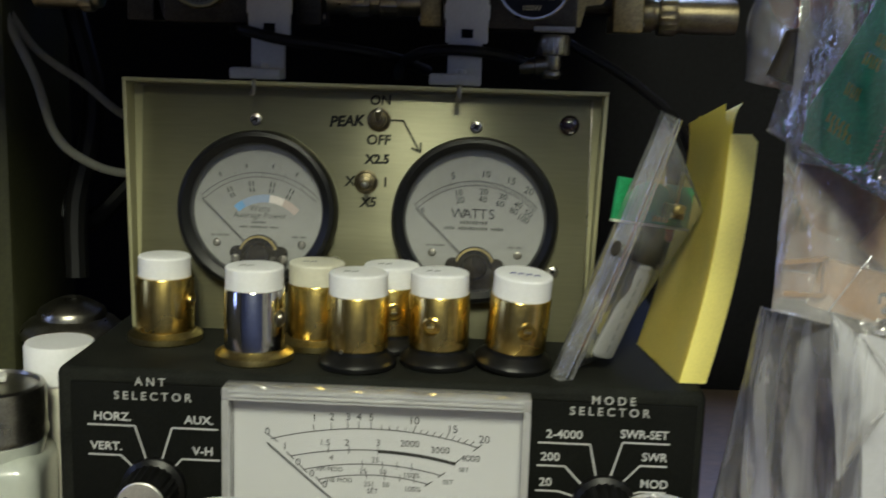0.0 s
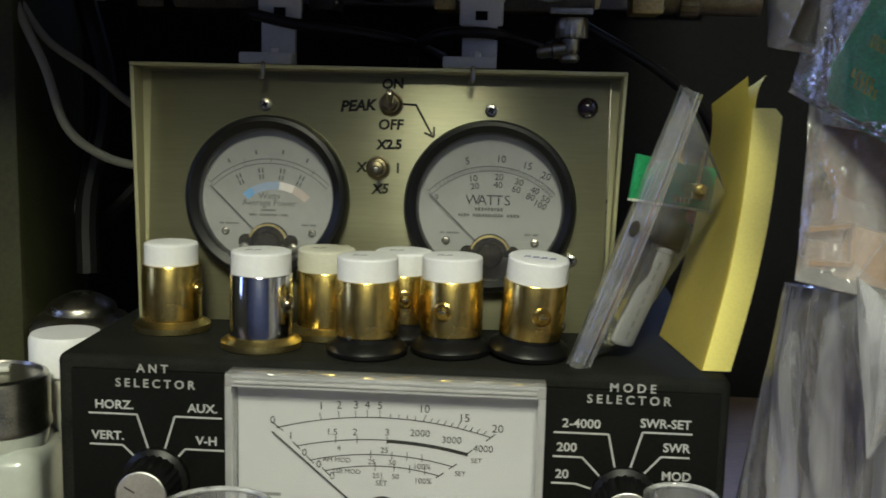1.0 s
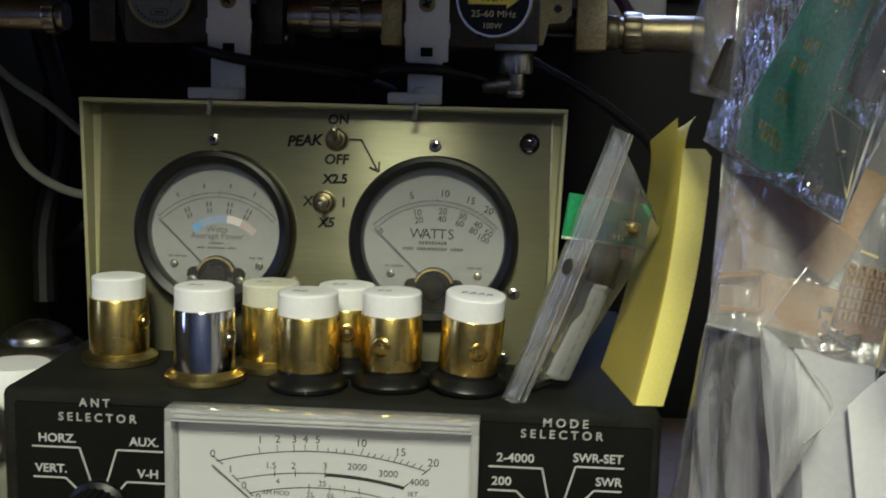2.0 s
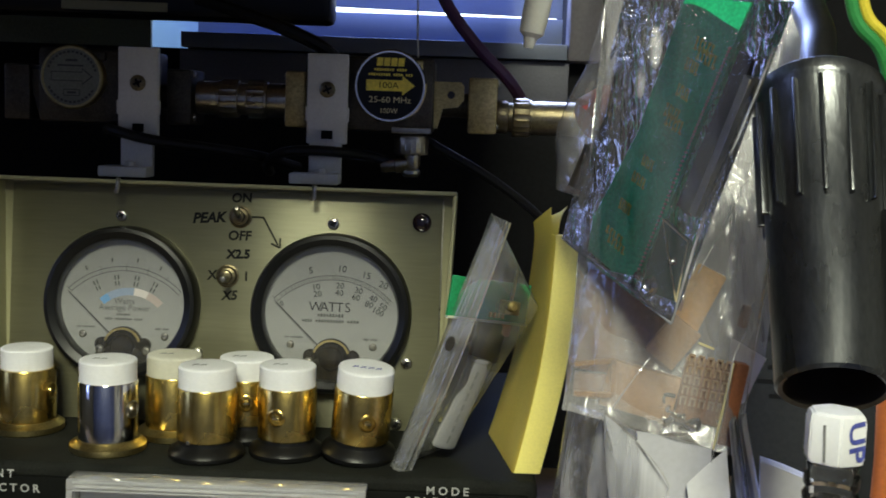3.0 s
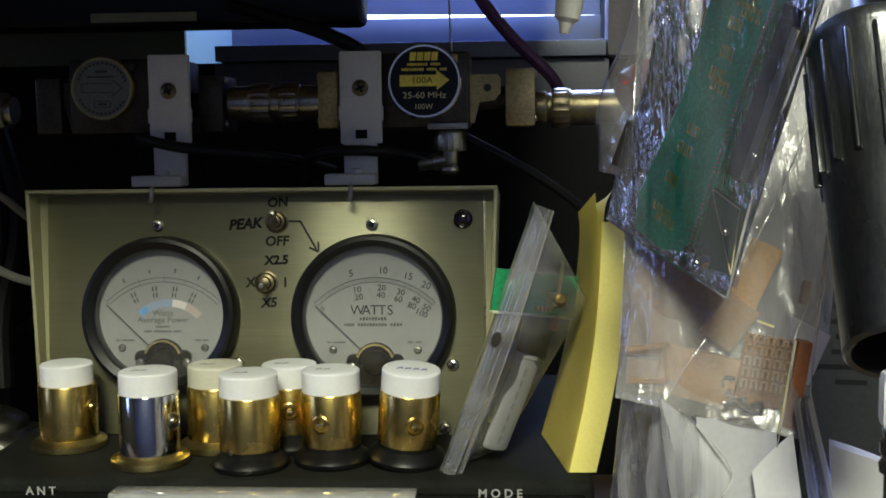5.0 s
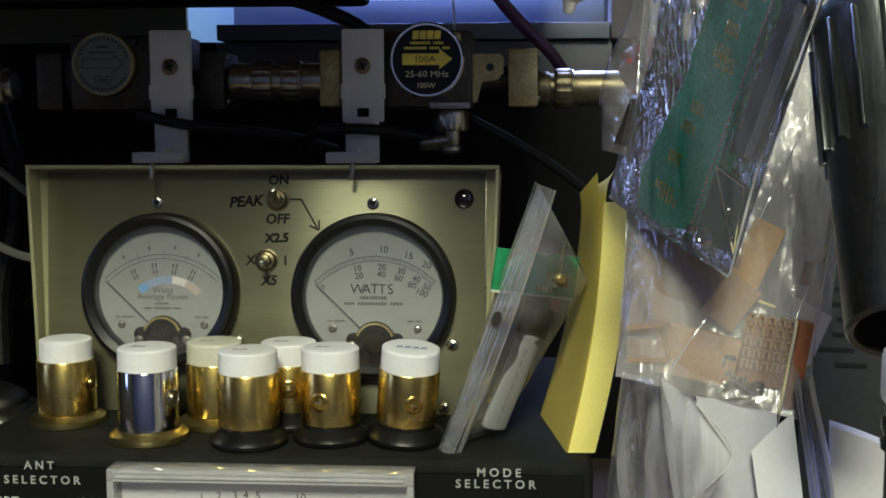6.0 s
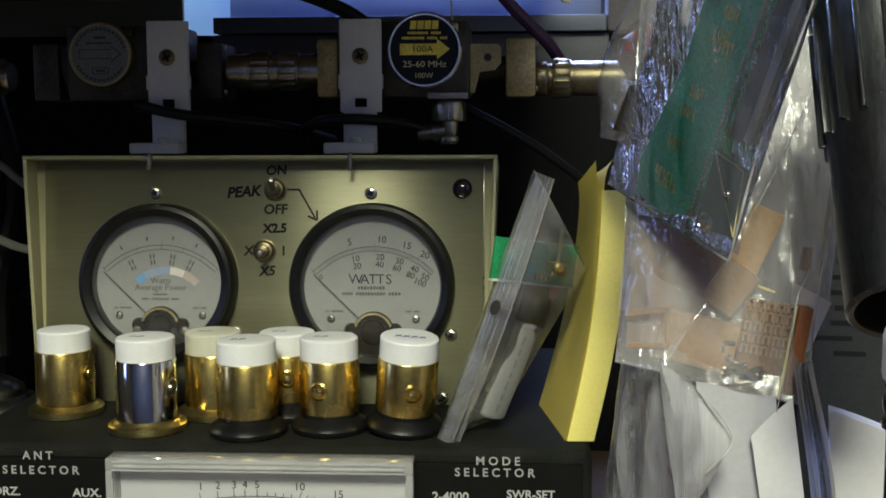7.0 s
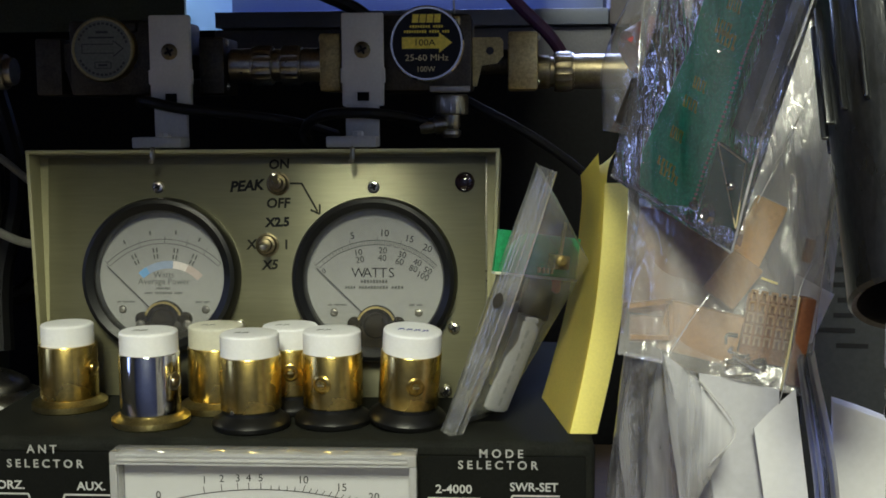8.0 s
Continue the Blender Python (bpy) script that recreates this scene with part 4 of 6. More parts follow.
# ---- line sections, clips and cables above the wattmeter ----
def line_section(m, label, body_mat, end_mat, disc_r, face_mat, rim_mat, ink, full, span, ends, lug_side):
    ob = thing("line_section", m, label, "line section", "coaxial line sections")
    bm = shape()
    put_box(bm, (span[0] + span[1]) / 2, 0.021, 0, span[1] - span[0], 0.036, 0.037, 0.002)
    part("body", bm, body_mat, ob, "dark cast square body")
    for x, w in ends:
        bm = shape()
        put_box(bm, x, 0.021, -0.004, w, 0.030, 0.028, 0.0012)
        part("end_block", bm, end_mat, ob, "machined end block")
    LUG = Matrix.Translation((span[1] - 0.032, 0, 0)) if lug_side > 0 else Matrix.Translation((span[0] + 0.032, 0, 0)) @ Matrix.Diagonal((-1, 1, 1, 1))
    bm = shape()
    put_prism(bm, [(0.031, -0.010), (0.031, 0.0075), (0.0455, 0.0075), (0.0470, 0.0055), (0.0470, -0.0015), (0.0440, -0.0050), (0.0365, -0.0060), (0.0340, -0.0160), (0.031, -0.0160)], 0, 0.003, LUG @ facing(0, 0.013, 0))
    put_lathe(bm, [(0.0024, 0), (0.0036, 0.0008), (0.0036, 0.0014), (0.0022, 0.0014)], 18, LUG @ facing(0.0405, 0.010, 0.001))
    lug = part("lug", bm, end_mat, ob, "drilled lug plate")
    # Dark disc takes the place of the shade inside the lug's hole.
    part("lug_hole_disc", put_lathe(shape(), [(0.0019, 0), (0.0019, 0.0004), (0, 0.0004)], 14, LUG @ facing(0.0405, 0.0098, 0.001)), DARK_PART, lug, soft=False)
    bm = shape()
    put_tube(bm, [(ends[0][0], 0.020, -0.004), (ends[1][0], 0.020, -0.004)], 0.0062, 14, 2)
    part("bore", bm, body_mat, ob)
    dx = 0.0105
    part("element_rim", put_lathe(shape(), [(0, 0), (disc_r, 0), (disc_r, 0.0052), (disc_r - 0.0007, 0.0062), (disc_r - 0.0016, 0.0062), (disc_r - 0.0019, 0.0055), (0, 0.0055)], 56, facing(dx, 0.0032, 0.004)), rim_mat, ob, "bright round element rim")
    face = part("element_face", put_lathe(shape(), [(0, 0), (disc_r - 0.0018, 0), (disc_r - 0.0018, 0.0003), (0, 0.0003)], 56, facing(dx, -0.0023, 0.004)), face_mat, ob, "round label face with a printed arrow", soft=False)
    F = facing(dx, -0.0027, 0.004)
    k = disc_r / 0.018
    bm = shape()
    put_prism(bm, [(-0.0118 * k, -0.0024 * k), (0.0060 * k, -0.0024 * k), (0.0060 * k, -0.0044 * k), (0.0122 * k, 0.0004 * k), (0.0060 * k, 0.0052 * k), (0.0060 * k, 0.0030 * k), (-0.0118 * k, 0.0030 * k)], 0, 0.0001, F)
    if full:
        for x in (-0.0070, -0.0035, 0.0, 0.0035):
            put_prism(bm, [(x, 0.0098), (x + 0.0030, 0.0098), (x + 0.0034, 0.0138), (x + 0.0004, 0.0138)], 0, 0.0001, F)
        word_bars(bm, -0.0080, 0.0080, (0.0100, 0.0050), 0.0013, F)
        word_bars(bm, -0.0108, 0.0056, (0.0110, 0.0050, 0.0036), 0.0013, F)
    part("arrow", bm, ink, face, "printed arrow and makers' mark", soft=False)
    bm = shape()
    if full:
        put_text(bm, "100A", 0.0042, F @ pose(-0.001, 0.0003, 0.00015), 0.0001, wide=1.15)
        part("rating", bm, INK, face, "black rating figure", soft=False)
        bm = shape()
        put_text(bm, "25-60 MHz", 0.0042, F @ pose(0, -0.0068, 0), 0.0001, wide=1.1)
        put_text(bm, "100W", 0.0036, F @ pose(-0.0005, -0.0122, 0), 0.0001)
        part("range_lettering", bm, PALE_GOLD, face, "pale printed range", soft=False)
    else:
        put_strip(bm, -0.0112 * k, 0.0003 * k, 0.0066 * k, 0.0003 * k, 0.0044 * k, F @ pose(0, 0, 0.0002), 0.0001)
        put_prism(bm, [(0.0064 * k, -0.0034 * k), (0.0112 * k, 0.0004 * k), (0.0064 * k, 0.0042 * k)], 0.0002, 0.0003, F)
        part("arrow_core", bm, face_mat, face, soft=False)
        bm = shape()
        put_strip(bm, -0.0030, 0.0082, 0.0030, 0.0082, 0.0012, F)
        put_strip(bm, -0.0070, 0.0056, 0.0060, 0.0056, 0.0008, F)
        for z in (-0.0062, -0.0092):
            put_strip(bm, -0.0040, z, 0.0040, z, 0.0004, F)
        for x in (-0.0040, 0.0040):
            put_strip(bm, x, -0.0092, x, -0.0062, 0.0004, F)
        put_strip(bm, -0.0022, -0.0077, 0.0022, -0.0077, 0.0010, F)
        for a in list(range(-70, 80, 10)) + list(range(120, 250, 10)):
            put_arc(bm, 0, 0, disc_r - 0.0034, 0.0011, a, a + 6.5, F, 2)
        part("small_print", bm, ink, face, "illegible small print", soft=False)
    bm = shape()
    put_box(bm, 0.0225, 0.0015, 0.0148, 0.008, 0.004, 0.0045, 0.001, pose(0, 0, 0))
    part("spring_catch", bm, end_mat, ob, "spring catch beside the element")
    for side, (ex, w) in zip((-1, 1), ends):
        for sz in (-0.014, 0.0075):
            part("screw", screw_head(shape(), pose(ex + side * w / 2, 0.012, sz, 0, 90 * side, 0), 0.0018, 0.0012), STEEL, ob)
    return ob


PALE_GOLD = material("pale_gold_print", (0.75, 0.66, 0.36), 0.5, 0, 0.05, 200, 900, 0.0)
GOLD_PRINT = material("gold_print", (0.92, 0.74, 0.10), 0.45, 0.1, 0.12, 200, 900, 0.0)
BLACK_LABEL = material("black_label", (0.007, 0.007, 0.007), 0.35, 0, 0.1, 100, 900, 0.0, spec=0.25)
GREY_LABEL = material("worn_silver_label", (0.17, 0.18, 0.14), 0.4, 0.2, 0.15, 60, 900, 0.02)
WORN_PRINT = material("worn_dark_print", (0.045, 0.045, 0.04), 0.5, 0.0, 0.3, 300, 900, 0.0)
line_section(pose(0.0655, 0.0200, 0.1625), "line section with a black and gold round element label", DARK_METAL, BRASS, 0.0180, BLACK_LABEL, CHROME, GOLD_PRINT, True, (-0.032, 0.032), ((-0.0375, 0.0105), (0.0565, 0.0145)), 1)
line_section(pose(-0.0935, 0.0230, 0.1615), "dark line section with a worn silver element label", DARK_METAL, DARK_METAL, 0.0158, GREY_LABEL, DULL_GOLD, WORN_PRINT, False, (-0.0085, 0.048), ((-0.0205, 0.0133), (0.0620, 0.0124)), -1)


def nylon_clip(m, label):
    ob = thing("mounting_clip", m, label, "mounting clip", "white mounting clips")
    bm = shape()
    put_box(bm, 0.0005, 0.002, 0.0105, 0.0160, 0.004, 0.021, 0.0006)
    put_box(bm, 0.0010, 0.002, 0.0415, 0.0200, 0.004, 0.0440, 0.0008)
    for s in (-1, 1):
        put_box(bm, 0.001 + s * 0.0098, 0.0015, 0.034, 0.0018, 0.0030, 0.007, 0.0004)
    part("bracket", bm, NYLON, ob, "white nylon bracket")
    part("foot", put_box(shape(), -0.0035, -0.005, 0.0026, 0.0240, 0.012, 0.0052, 0.0008), NYLON, ob)
    cross_screw("screw", facing(0.0010, 0, 0.0460), 0.0040, 0.0014, DIM_NICKEL, ob, "cross-head screw in a recess")
    # Black block imitates the dark inside of a square hole.
    bm = shape()
    put_box(bm, 0.0012, -0.0002, 0.0240, 0.0056, 0.0008, 0.0042, 0.0001)
    part("slot", bm, PANEL_BLACK, ob, "black block standing in for the small square hole")
    part("nut", put_lathe(shape(), [(0, 0), (0.0028, 0), (0.0026, 0.0022), (0.0012, 0.0026), (0, 0.0026)], 8, pose(-0.001, -0.005, 0.0052)), NYLON, ob)
    return ob


nylon_clip(pose(0.0445, 0.0140, 0.1176), "white nylon mounting clip with a cross-head screw")
nylon_clip(pose(-0.0492, 0.0150, 0.1176), "white nylon mounting clip standing in shade")


def coax_barrel(m, profile, mats, label, name="coaxial_adapter"):
    """A turned connector along x: rings of (length, radius, knurled)."""
    ob = thing(name, m, label, "connector")
    x = 0.0
    for n, (length, r, knurled) in enumerate(profile):
        bm = shape()
        seg = 40
        put_lathe(bm, [(0, x), (r * 0.96, x), (r, x + length * 0.12), (r, x + length * 0.35), (r, x + length * 0.65), (r, x + length * 0.88), (r * 0.96, x + length), (0, x + length)], seg, pose(0, 0, 0, 0, 90, 0))
        if knurled:
            for k, v in enumerate(bm.verts):
                if math.hypot(v.co.y, v.co.z) > r * 0.9 and (k % 2):
                    v.co.y *= 0.95
                    v.co.z *= 0.95
        part("knurled_ring" if knurled else "sleeve", bm, mats[n % len(mats)], ob)
        x += length
    return ob


coax_barrel(pose(-0.0235, 0.0380, 0.1578), [(0.0105, 0.0084, 0), (0.0015, 0.0090, 0), (0.0090, 0.0098, 1), (0.0050, 0.0080, 0), (0.0085, 0.0098, 1), (0.0015, 0.0090, 0), (0.0120, 0.0084, 0)], [STEEL], "nickel coaxial adapter with two knurled rings")
coax_barrel(pose(0.1292, 0.0405, 0.1535), [(0.0060, 0.0084, 0), (0.0025, 0.0074, 0), (0.0085, 0.0100, 1), (0.0010, 0.0092, 0), (0.0280, 0.0086, 0)], [DIM_NICKEL], "nickel coaxial plug with a knurled ring", "coaxial_plug")
coax_barrel(pose(-0.1700, 0.0420, 0.1560), [(0.0230, 0.0080, 0), (0.0060, 0.0092, 1), (0.0040, 0.0070, 0)], [STEEL], "dull coaxial plug in shade", "coaxial_plug")

elbow = thing("elbow_plug", pose(0.0868, 0.0330, 0.1225), "nickel right-angle plug under the line section", "connector")
bm = shape()
put_box(bm, 0, -0.004, 0.0225, 0.0195, 0.016, 0.0030, 0.0004)
part("mounting_flange", bm, STEEL, elbow, "small square flange")
bm = shape()
put_lathe(bm, [(0.0050, 0.0100), (0.0082, 0.0104), (0.0086, 0.0115), (0.0086, 0.0185), (0.0078, 0.0200), (0, 0.0205)], 40)
for k, v in enumerate(bm.verts):
    if k % 2 and math.hypot(v.co.x, v.co.y) > 0.008:
        v.co.x, v.co.y = v.co.x * 0.95, v.co.y * 0.95
part("knurled_ring", bm, STEEL, elbow, "knurled coupling ring")
part("elbow_body", put_lathe(shape(), [(0, -0.001), (0.0036, -0.001), (0.0048, 0.0006), (0.0048, 0.0022), (0.0038, 0.0030), (0.0046, 0.0050), (0.0046, 0.0105), (0, 0.0105)], 24), STEEL, elbow)
bm = shape()
put_lathe(bm, [(0, 0), (0.0044, 0), (0.0044, 0.006), (0.0036, 0.0065), (0.0036, 0.0115), (0.0028, 0.0135), (0, 0.0135)], 20, pose(-0.002, 0, 0.0058, 0, -90, 0) @ pose(0, 0, 0, 0, -8, 0))
part("cable_entry", bm, STEEL, elbow)


def cable(name, points, r, mat, label, seg=10):
    ob = part(name, put_tube(shape(), points, r, seg, 8), mat)
    return tagged(ob, label, "cable")


cable("coaxial_cable", [(0.0745, 0.0330, 0.1287), (0.0655, 0.0290, 0.1312), (0.0500, 0.0090, 0.1336), (0.0320, 0.0090, 0.1335), (0.0200, 0.0200, 0.1305), (0.0130, 0.035, 0.1250), (0.010, 0.06, 0.1200)], 0.0026, RUBBER, "black coaxial cable from the elbow plug")
cable("coaxial_cable", [(-0.0680, 0.0300, 0.1400), (-0.0605, 0.0140, 0.1402), (-0.0408, 0.0095, 0.1362), (-0.0127, 0.0150, 0.1330), (0.0100, 0.0300, 0.1292), (0.0250, 0.060, 0.1230)], 0.0026, RUBBER, "black coaxial cable looped in front of the clip")
cable("coaxial_cable", [(0.0900, 0.050, 0.1420), (0.1000, 0.048, 0.1365), (0.1170, 0.050, 0.1275), (0.1350, 0.055, 0.1165), (0.1560, 0.07, 0.1000), (0.17, 0.10, 0.08)], 0.0024, RUBBER, "thin black cable running down behind")
cable("violet_cable", [(0.0860, 0.06, 0.2450), (0.1010, 0.055, 0.2120), (0.1180, 0.055, 0.1900), (0.1380, 0.06, 0.1700), (0.1500, 0.08, 0.1500)], 0.0033, CABLE_PURPLE, "dark violet cable hanging across the window")
cable("power_cable", [(-0.0300, 0.060, 0.2100), (0.0000, 0.055, 0.2010), (0.0230, 0.050, 0.1930), (0.0420, 0.055, 0.1830), (0.0560, 0.075, 0.1650)], 0.0036, RUBBER, "black cable sagging in front of the window")
cable("aerial_wire", [(0.0870, 0.03, 0.2500), (0.0880, 0.028, 0.2000), (0.0890, 0.027, 0.1790)], 0.0005, STEEL, "thin bare wire hanging down")
cable("white_cable", [(-0.1960, 0.045, 0.1700), (-0.1850, 0.042, 0.1410), (-0.1715, 0.040, 0.1136), (-0.1620, 0.040, 0.0854), (-0.1476, 0.045, 0.0715), (-0.1290, 0.055, 0.0650), (-0.1050, 0.090, 0.0650)], 0.0023, CABLE_WHITE, "pale cable looped beside the wattmeter")
cable("white_cable", [(-0.1880, 0.047, 0.1480), (-0.1740, 0.050, 0.1270), (-0.1525, 0.055, 0.1112), (-0.1330, 0.060, 0.0947), (-0.1150, 0.095, 0.080)], 0.0021, CABLE_WHITE, "pale cable crossing behind the wattmeter")
cable("black_cable", [(-0.1760, 0.10, 0.2200), (-0.1700, 0.085, 0.1600), (-0.1560, 0.080, 0.1000), (-0.1650, 0.075, 0.0450), (-0.1640, 0.070, 0.0050)], 0.0062, RUBBER, "thick black cable behind the tin")
cable("black_cable", [(-0.1980, 0.125, 0.0900), (-0.1880, 0.11, 0.0400), (-0.1700, 0.11, 0.0300), (-0.1450, 0.12, 0.0550), (-0.12, 0.13, 0.07)], 0.0060, RUBBER, "thick black cable in the dark corner")

tag = thing("bottle_cap", pose(0.1430, 0.004, 0.1905), "small clear plastic stopper hanging by the window", "stopper")
part("stopper", put_lathe(shape(), [(0, -0.004), (0.0022, -0.004), (0.0034, 0.001), (0.0058, 0.003), (0.0064, 0.010), (0.0064, 0.030), (0, 0.030)], 24, pose(0, 0, 0, 0, 10, 0)), PTFE_OLD, tag)


# ---- note pad and small bag on the black box ----
pad = thing("note_pad", pose(0.1406, -0.0690, 0.0006), "thick yellow sticky-note pad standing on edge", "note pad")
n_rows = 16


def pad_side(v, back=0.0):
    """How far the leaning, bowed left face of the pad stands to the right at height v, front or back."""
    return 0.0134 * v + 0.0032 * math.sin(math.pi * v) - back * (0.0093 - 0.0060 * v)


bm = shape()
rings = []
for k in range(n_rows + 1):
    v = k / n_rows
    z = 0.1040 * v
    f, b = pad_side(v), pad_side(v, 1)
    drop = 0.0030 * v ** 8
    rings.append([bm.verts.new((f, 0, z)), bm.verts.new((f + 0.0085, 0.0002, z)), bm.verts.new((f + 0.0112, 0.0006, z - drop)), bm.verts.new((b + 0.0112, 0.062, z - drop - 0.005 * v)), bm.verts.new((b, 0.062, z - 0.005 * v))])
for a, b in zip(rings, rings[1:]):
    for k in range(5):
        bm.faces.new((a[k], a[(k + 1) % 5], b[(k + 1) % 5], b[k]))
bm.faces.new(rings[0][::-1])
bm.faces.new(rings[-1])
bmesh.ops.recalc_face_normals(bm, faces=bm.faces)
part("paper_block", bm, YELLOW, pad, "yellow paper block with slightly bowed sheets")


def leaf(lift, tip, lean, start):
    """A thin leaf that stands up past the block, bent over near its top."""
    def at(a, b):
        v = start + (tip - start) * b
        return Vector((pad_side(min(v, 1.0), a) + lift + lean * b ** 5, -0.0002 + 0.061 * a, 0.104 * v - 0.012 * a * b ** 4))

    sheet = sheet_grid(4, 14, at)
    bmesh.ops.solidify(sheet, geom=sheet.faces[:], thickness=0.0003)
    return sheet


part("front_leaf", leaf(-0.0006, 1.115, -0.0022, 0.0), YELLOW, pad, "top leaf lifting from the block")
part("bent_leaf", leaf(0.0006, 1.122, 0.0036, 0.9), YELLOW, pad, "second leaf bent away from the first")

small = thing("zip_bag", pose(0, 0, 0), "small zip bag with a green board, leaning on the pad", "zip bag")
bm = bag_mesh((0.1265, -0.0665, 0.1128), (0.1492, -0.0480, 0.0700), (0.1130, -0.0420, 0.0040), (0.0868, -0.0680, 0.0006), 0.0055, 0.0010, 22, 34, 2.0, 60)
part("pouch", bm, POLY_MILKY, small, "clear plastic pouch")
bm = shape()
A, Bv = Vector((0.1275, -0.0690, 0.1120)), Vector((0.0880, -0.0705, 0.0010))
side = Vector((0.0060, 0.0010, -0.0024))


def zip_point(a, b):
    return A.lerp(Bv, b) + side * (1.5 * a * (0.82 + 0.18 * math.sin(3 * b))) + Vector((0, -0.0012 * math.sin(math.pi * a) - 0.00012 * math.cos(9 * a * math.pi), 0))


strip = part("zip_strip", sheet_grid(20, 24, zip_point), ZIP, small, "milky ribbed closure strip")
for a in (0.06, 0.22, 0.36, 0.60, 0.95):
    bm = shape()
    put_tube(bm, [zip_point(a, b) + Vector((0, -0.0006, 0)) for b in (0.02, 0.3, 0.6, 0.98)], 0.00028, 6, 4)
    part("rib", bm, ZIP, strip)
# Dark disc drawn for the darkness seen through the hang hole.
part("hang_hole_disc", put_lathe(shape(), [(0.0026, 0), (0.0026, 0.0003), (0, 0.0003)], 20, pose(0.1109, -0.0716, 0.0570, 90, 0, 0) @ pose(0, 0, 0, 0, 0, -20) @ Matrix.Diagonal((0.75, 1.25, 1, 1))), DARK_PART, small, "dark disc for the small round hang hole", soft=False)
BOARD = pose(0.1272, -0.0555, 0.0738, 0, 9, 33)
board = part("circuit_board", put_box(shape(), 0, 0, 0, 0.0420, 0.0016, 0.0175, 0.0003), PCB_SMALL, small, "green circuit board edge")
board.matrix_basis = BOARD
bm = shape()
put_box(bm, 0, -0.0006, -0.0092, 0.0422, 0.0026, 0.0011, 0.0002)
edge = part("board_edge", bm, EDGE_PALE, small, "pale cut edge of the board")
edge.matrix_basis = BOARD
bm = shape()
put_box(bm, 0.009, -0.0036, -0.0020, 0.0080, 0.0050, 0.0060, 0.0005)
put_tube(bm, [(0.009, -0.004, 0.001), (0.0095, -0.004, 0.0150)], 0.0008, 8, 2)
put_lathe(bm, [(0.0024, 0), (0.0024, 0.003), (0.0016, 0.0042), (0, 0.0042)], 14, facing(0.007, -0.0055, -0.001))
for k in range(4):
    put_box(bm, 0.001 + 0.0022 * k, -0.0014, -0.0062, 0.0010, 0.0012, 0.0022, 0.0002)
sw = part("board_switch", bm, BRASS, small, "small metal trimmer on the board")
sw.matrix_basis = BOARD
bm = shape()
put_box(bm, 0, 0, 0, 0.0150, 0.0040, 0.0190, 0.0016)
chip = part("dark_module", bm, DARK_PART, small, "dark module")
chip.matrix_basis = pose(0.1272, -0.0540, 0.0555, 0, 16, 33)
tube = part("pale_tube", put_lathe(shape(), [(0, -0.0220), (0.0046, -0.0220), (0.0054, -0.0210), (0.0056, 0.0195), (0.0060, 0.0200), (0.0060, 0.0215), (0.0052, 0.0220), (0, 0.0222)], 28), SLEEVE_GREY, small, "pale grey sleeve with illegible print")
tube.matrix_basis = pose(0.1172, -0.0555, 0.0275, 0, 21, 0) @ pose(0, 0, 0, 0, 0, 42) @ Matrix.Diagonal((1.3, 0.45, 1, 1))
bm = shape()
for k in range(7):
    put_box(bm, -0.0010, -0.0056, 0.014 - 0.0052 * k, 0.0011, 0.0003, 0.0036 - 0.0008 * (k % 2), 0)
pr = part("print_marks", bm, PALE_INK, small, soft=False)
pr.matrix_basis = tube.matrix_basis.copy()
bm = shape()
put_box(bm, 0, 0, 0, 0.0060, 0.0030, 0.0065, 0.0012)
rd = part("red_component", bm, RED_PART, small, "small red component")
rd.matrix_basis = pose(0.1345, -0.0500, 0.0600, 0, 10, 33)


# ---- things hanging at the bench's right ----
hook = thing("peg_hook", pose(0.205, BACK, 0.285), "bent steel peg that carries the plastic bags", "hook")
part("peg", put_tube(shape(), [(0, 0, 0), (0, -0.20, 0), (0, -0.47, 0.0), (0, -0.50, 0.012)], 0.0025, 10, 4), STEEL, hook)

# bag with the long green board
board_bag = thing("parts_bag", pose(0, 0, 0), "crinkled clear bag holding a long green circuit board", "plastic bag", "hanging plastic bags")
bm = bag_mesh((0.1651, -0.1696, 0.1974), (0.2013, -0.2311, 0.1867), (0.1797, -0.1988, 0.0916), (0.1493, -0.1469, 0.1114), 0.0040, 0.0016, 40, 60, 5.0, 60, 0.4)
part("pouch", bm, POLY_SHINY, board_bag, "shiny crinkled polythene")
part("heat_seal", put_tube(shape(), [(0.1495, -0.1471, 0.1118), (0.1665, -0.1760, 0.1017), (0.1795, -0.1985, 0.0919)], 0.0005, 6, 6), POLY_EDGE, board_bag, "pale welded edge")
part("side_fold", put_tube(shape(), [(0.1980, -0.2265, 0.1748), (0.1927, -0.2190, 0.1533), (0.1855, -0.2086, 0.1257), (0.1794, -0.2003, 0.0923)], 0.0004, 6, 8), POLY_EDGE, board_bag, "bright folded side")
zax = Vector((-0.8619, -0.5070, 0.0))
O = Vector((0.1650, -0.1733, 0.1047))
xax = Vector((0.1759, -0.1911, 0.1131)) - O
xax = (xax - zax * xax.dot(zax)).normalized()
PB = Matrix((xax, zax.cross(xax), zax)).transposed().to_4x4()
PB.translation = O


def on_board(p):
    q = PB.inverted() @ Vector(p)
    return (q.x, q.y)


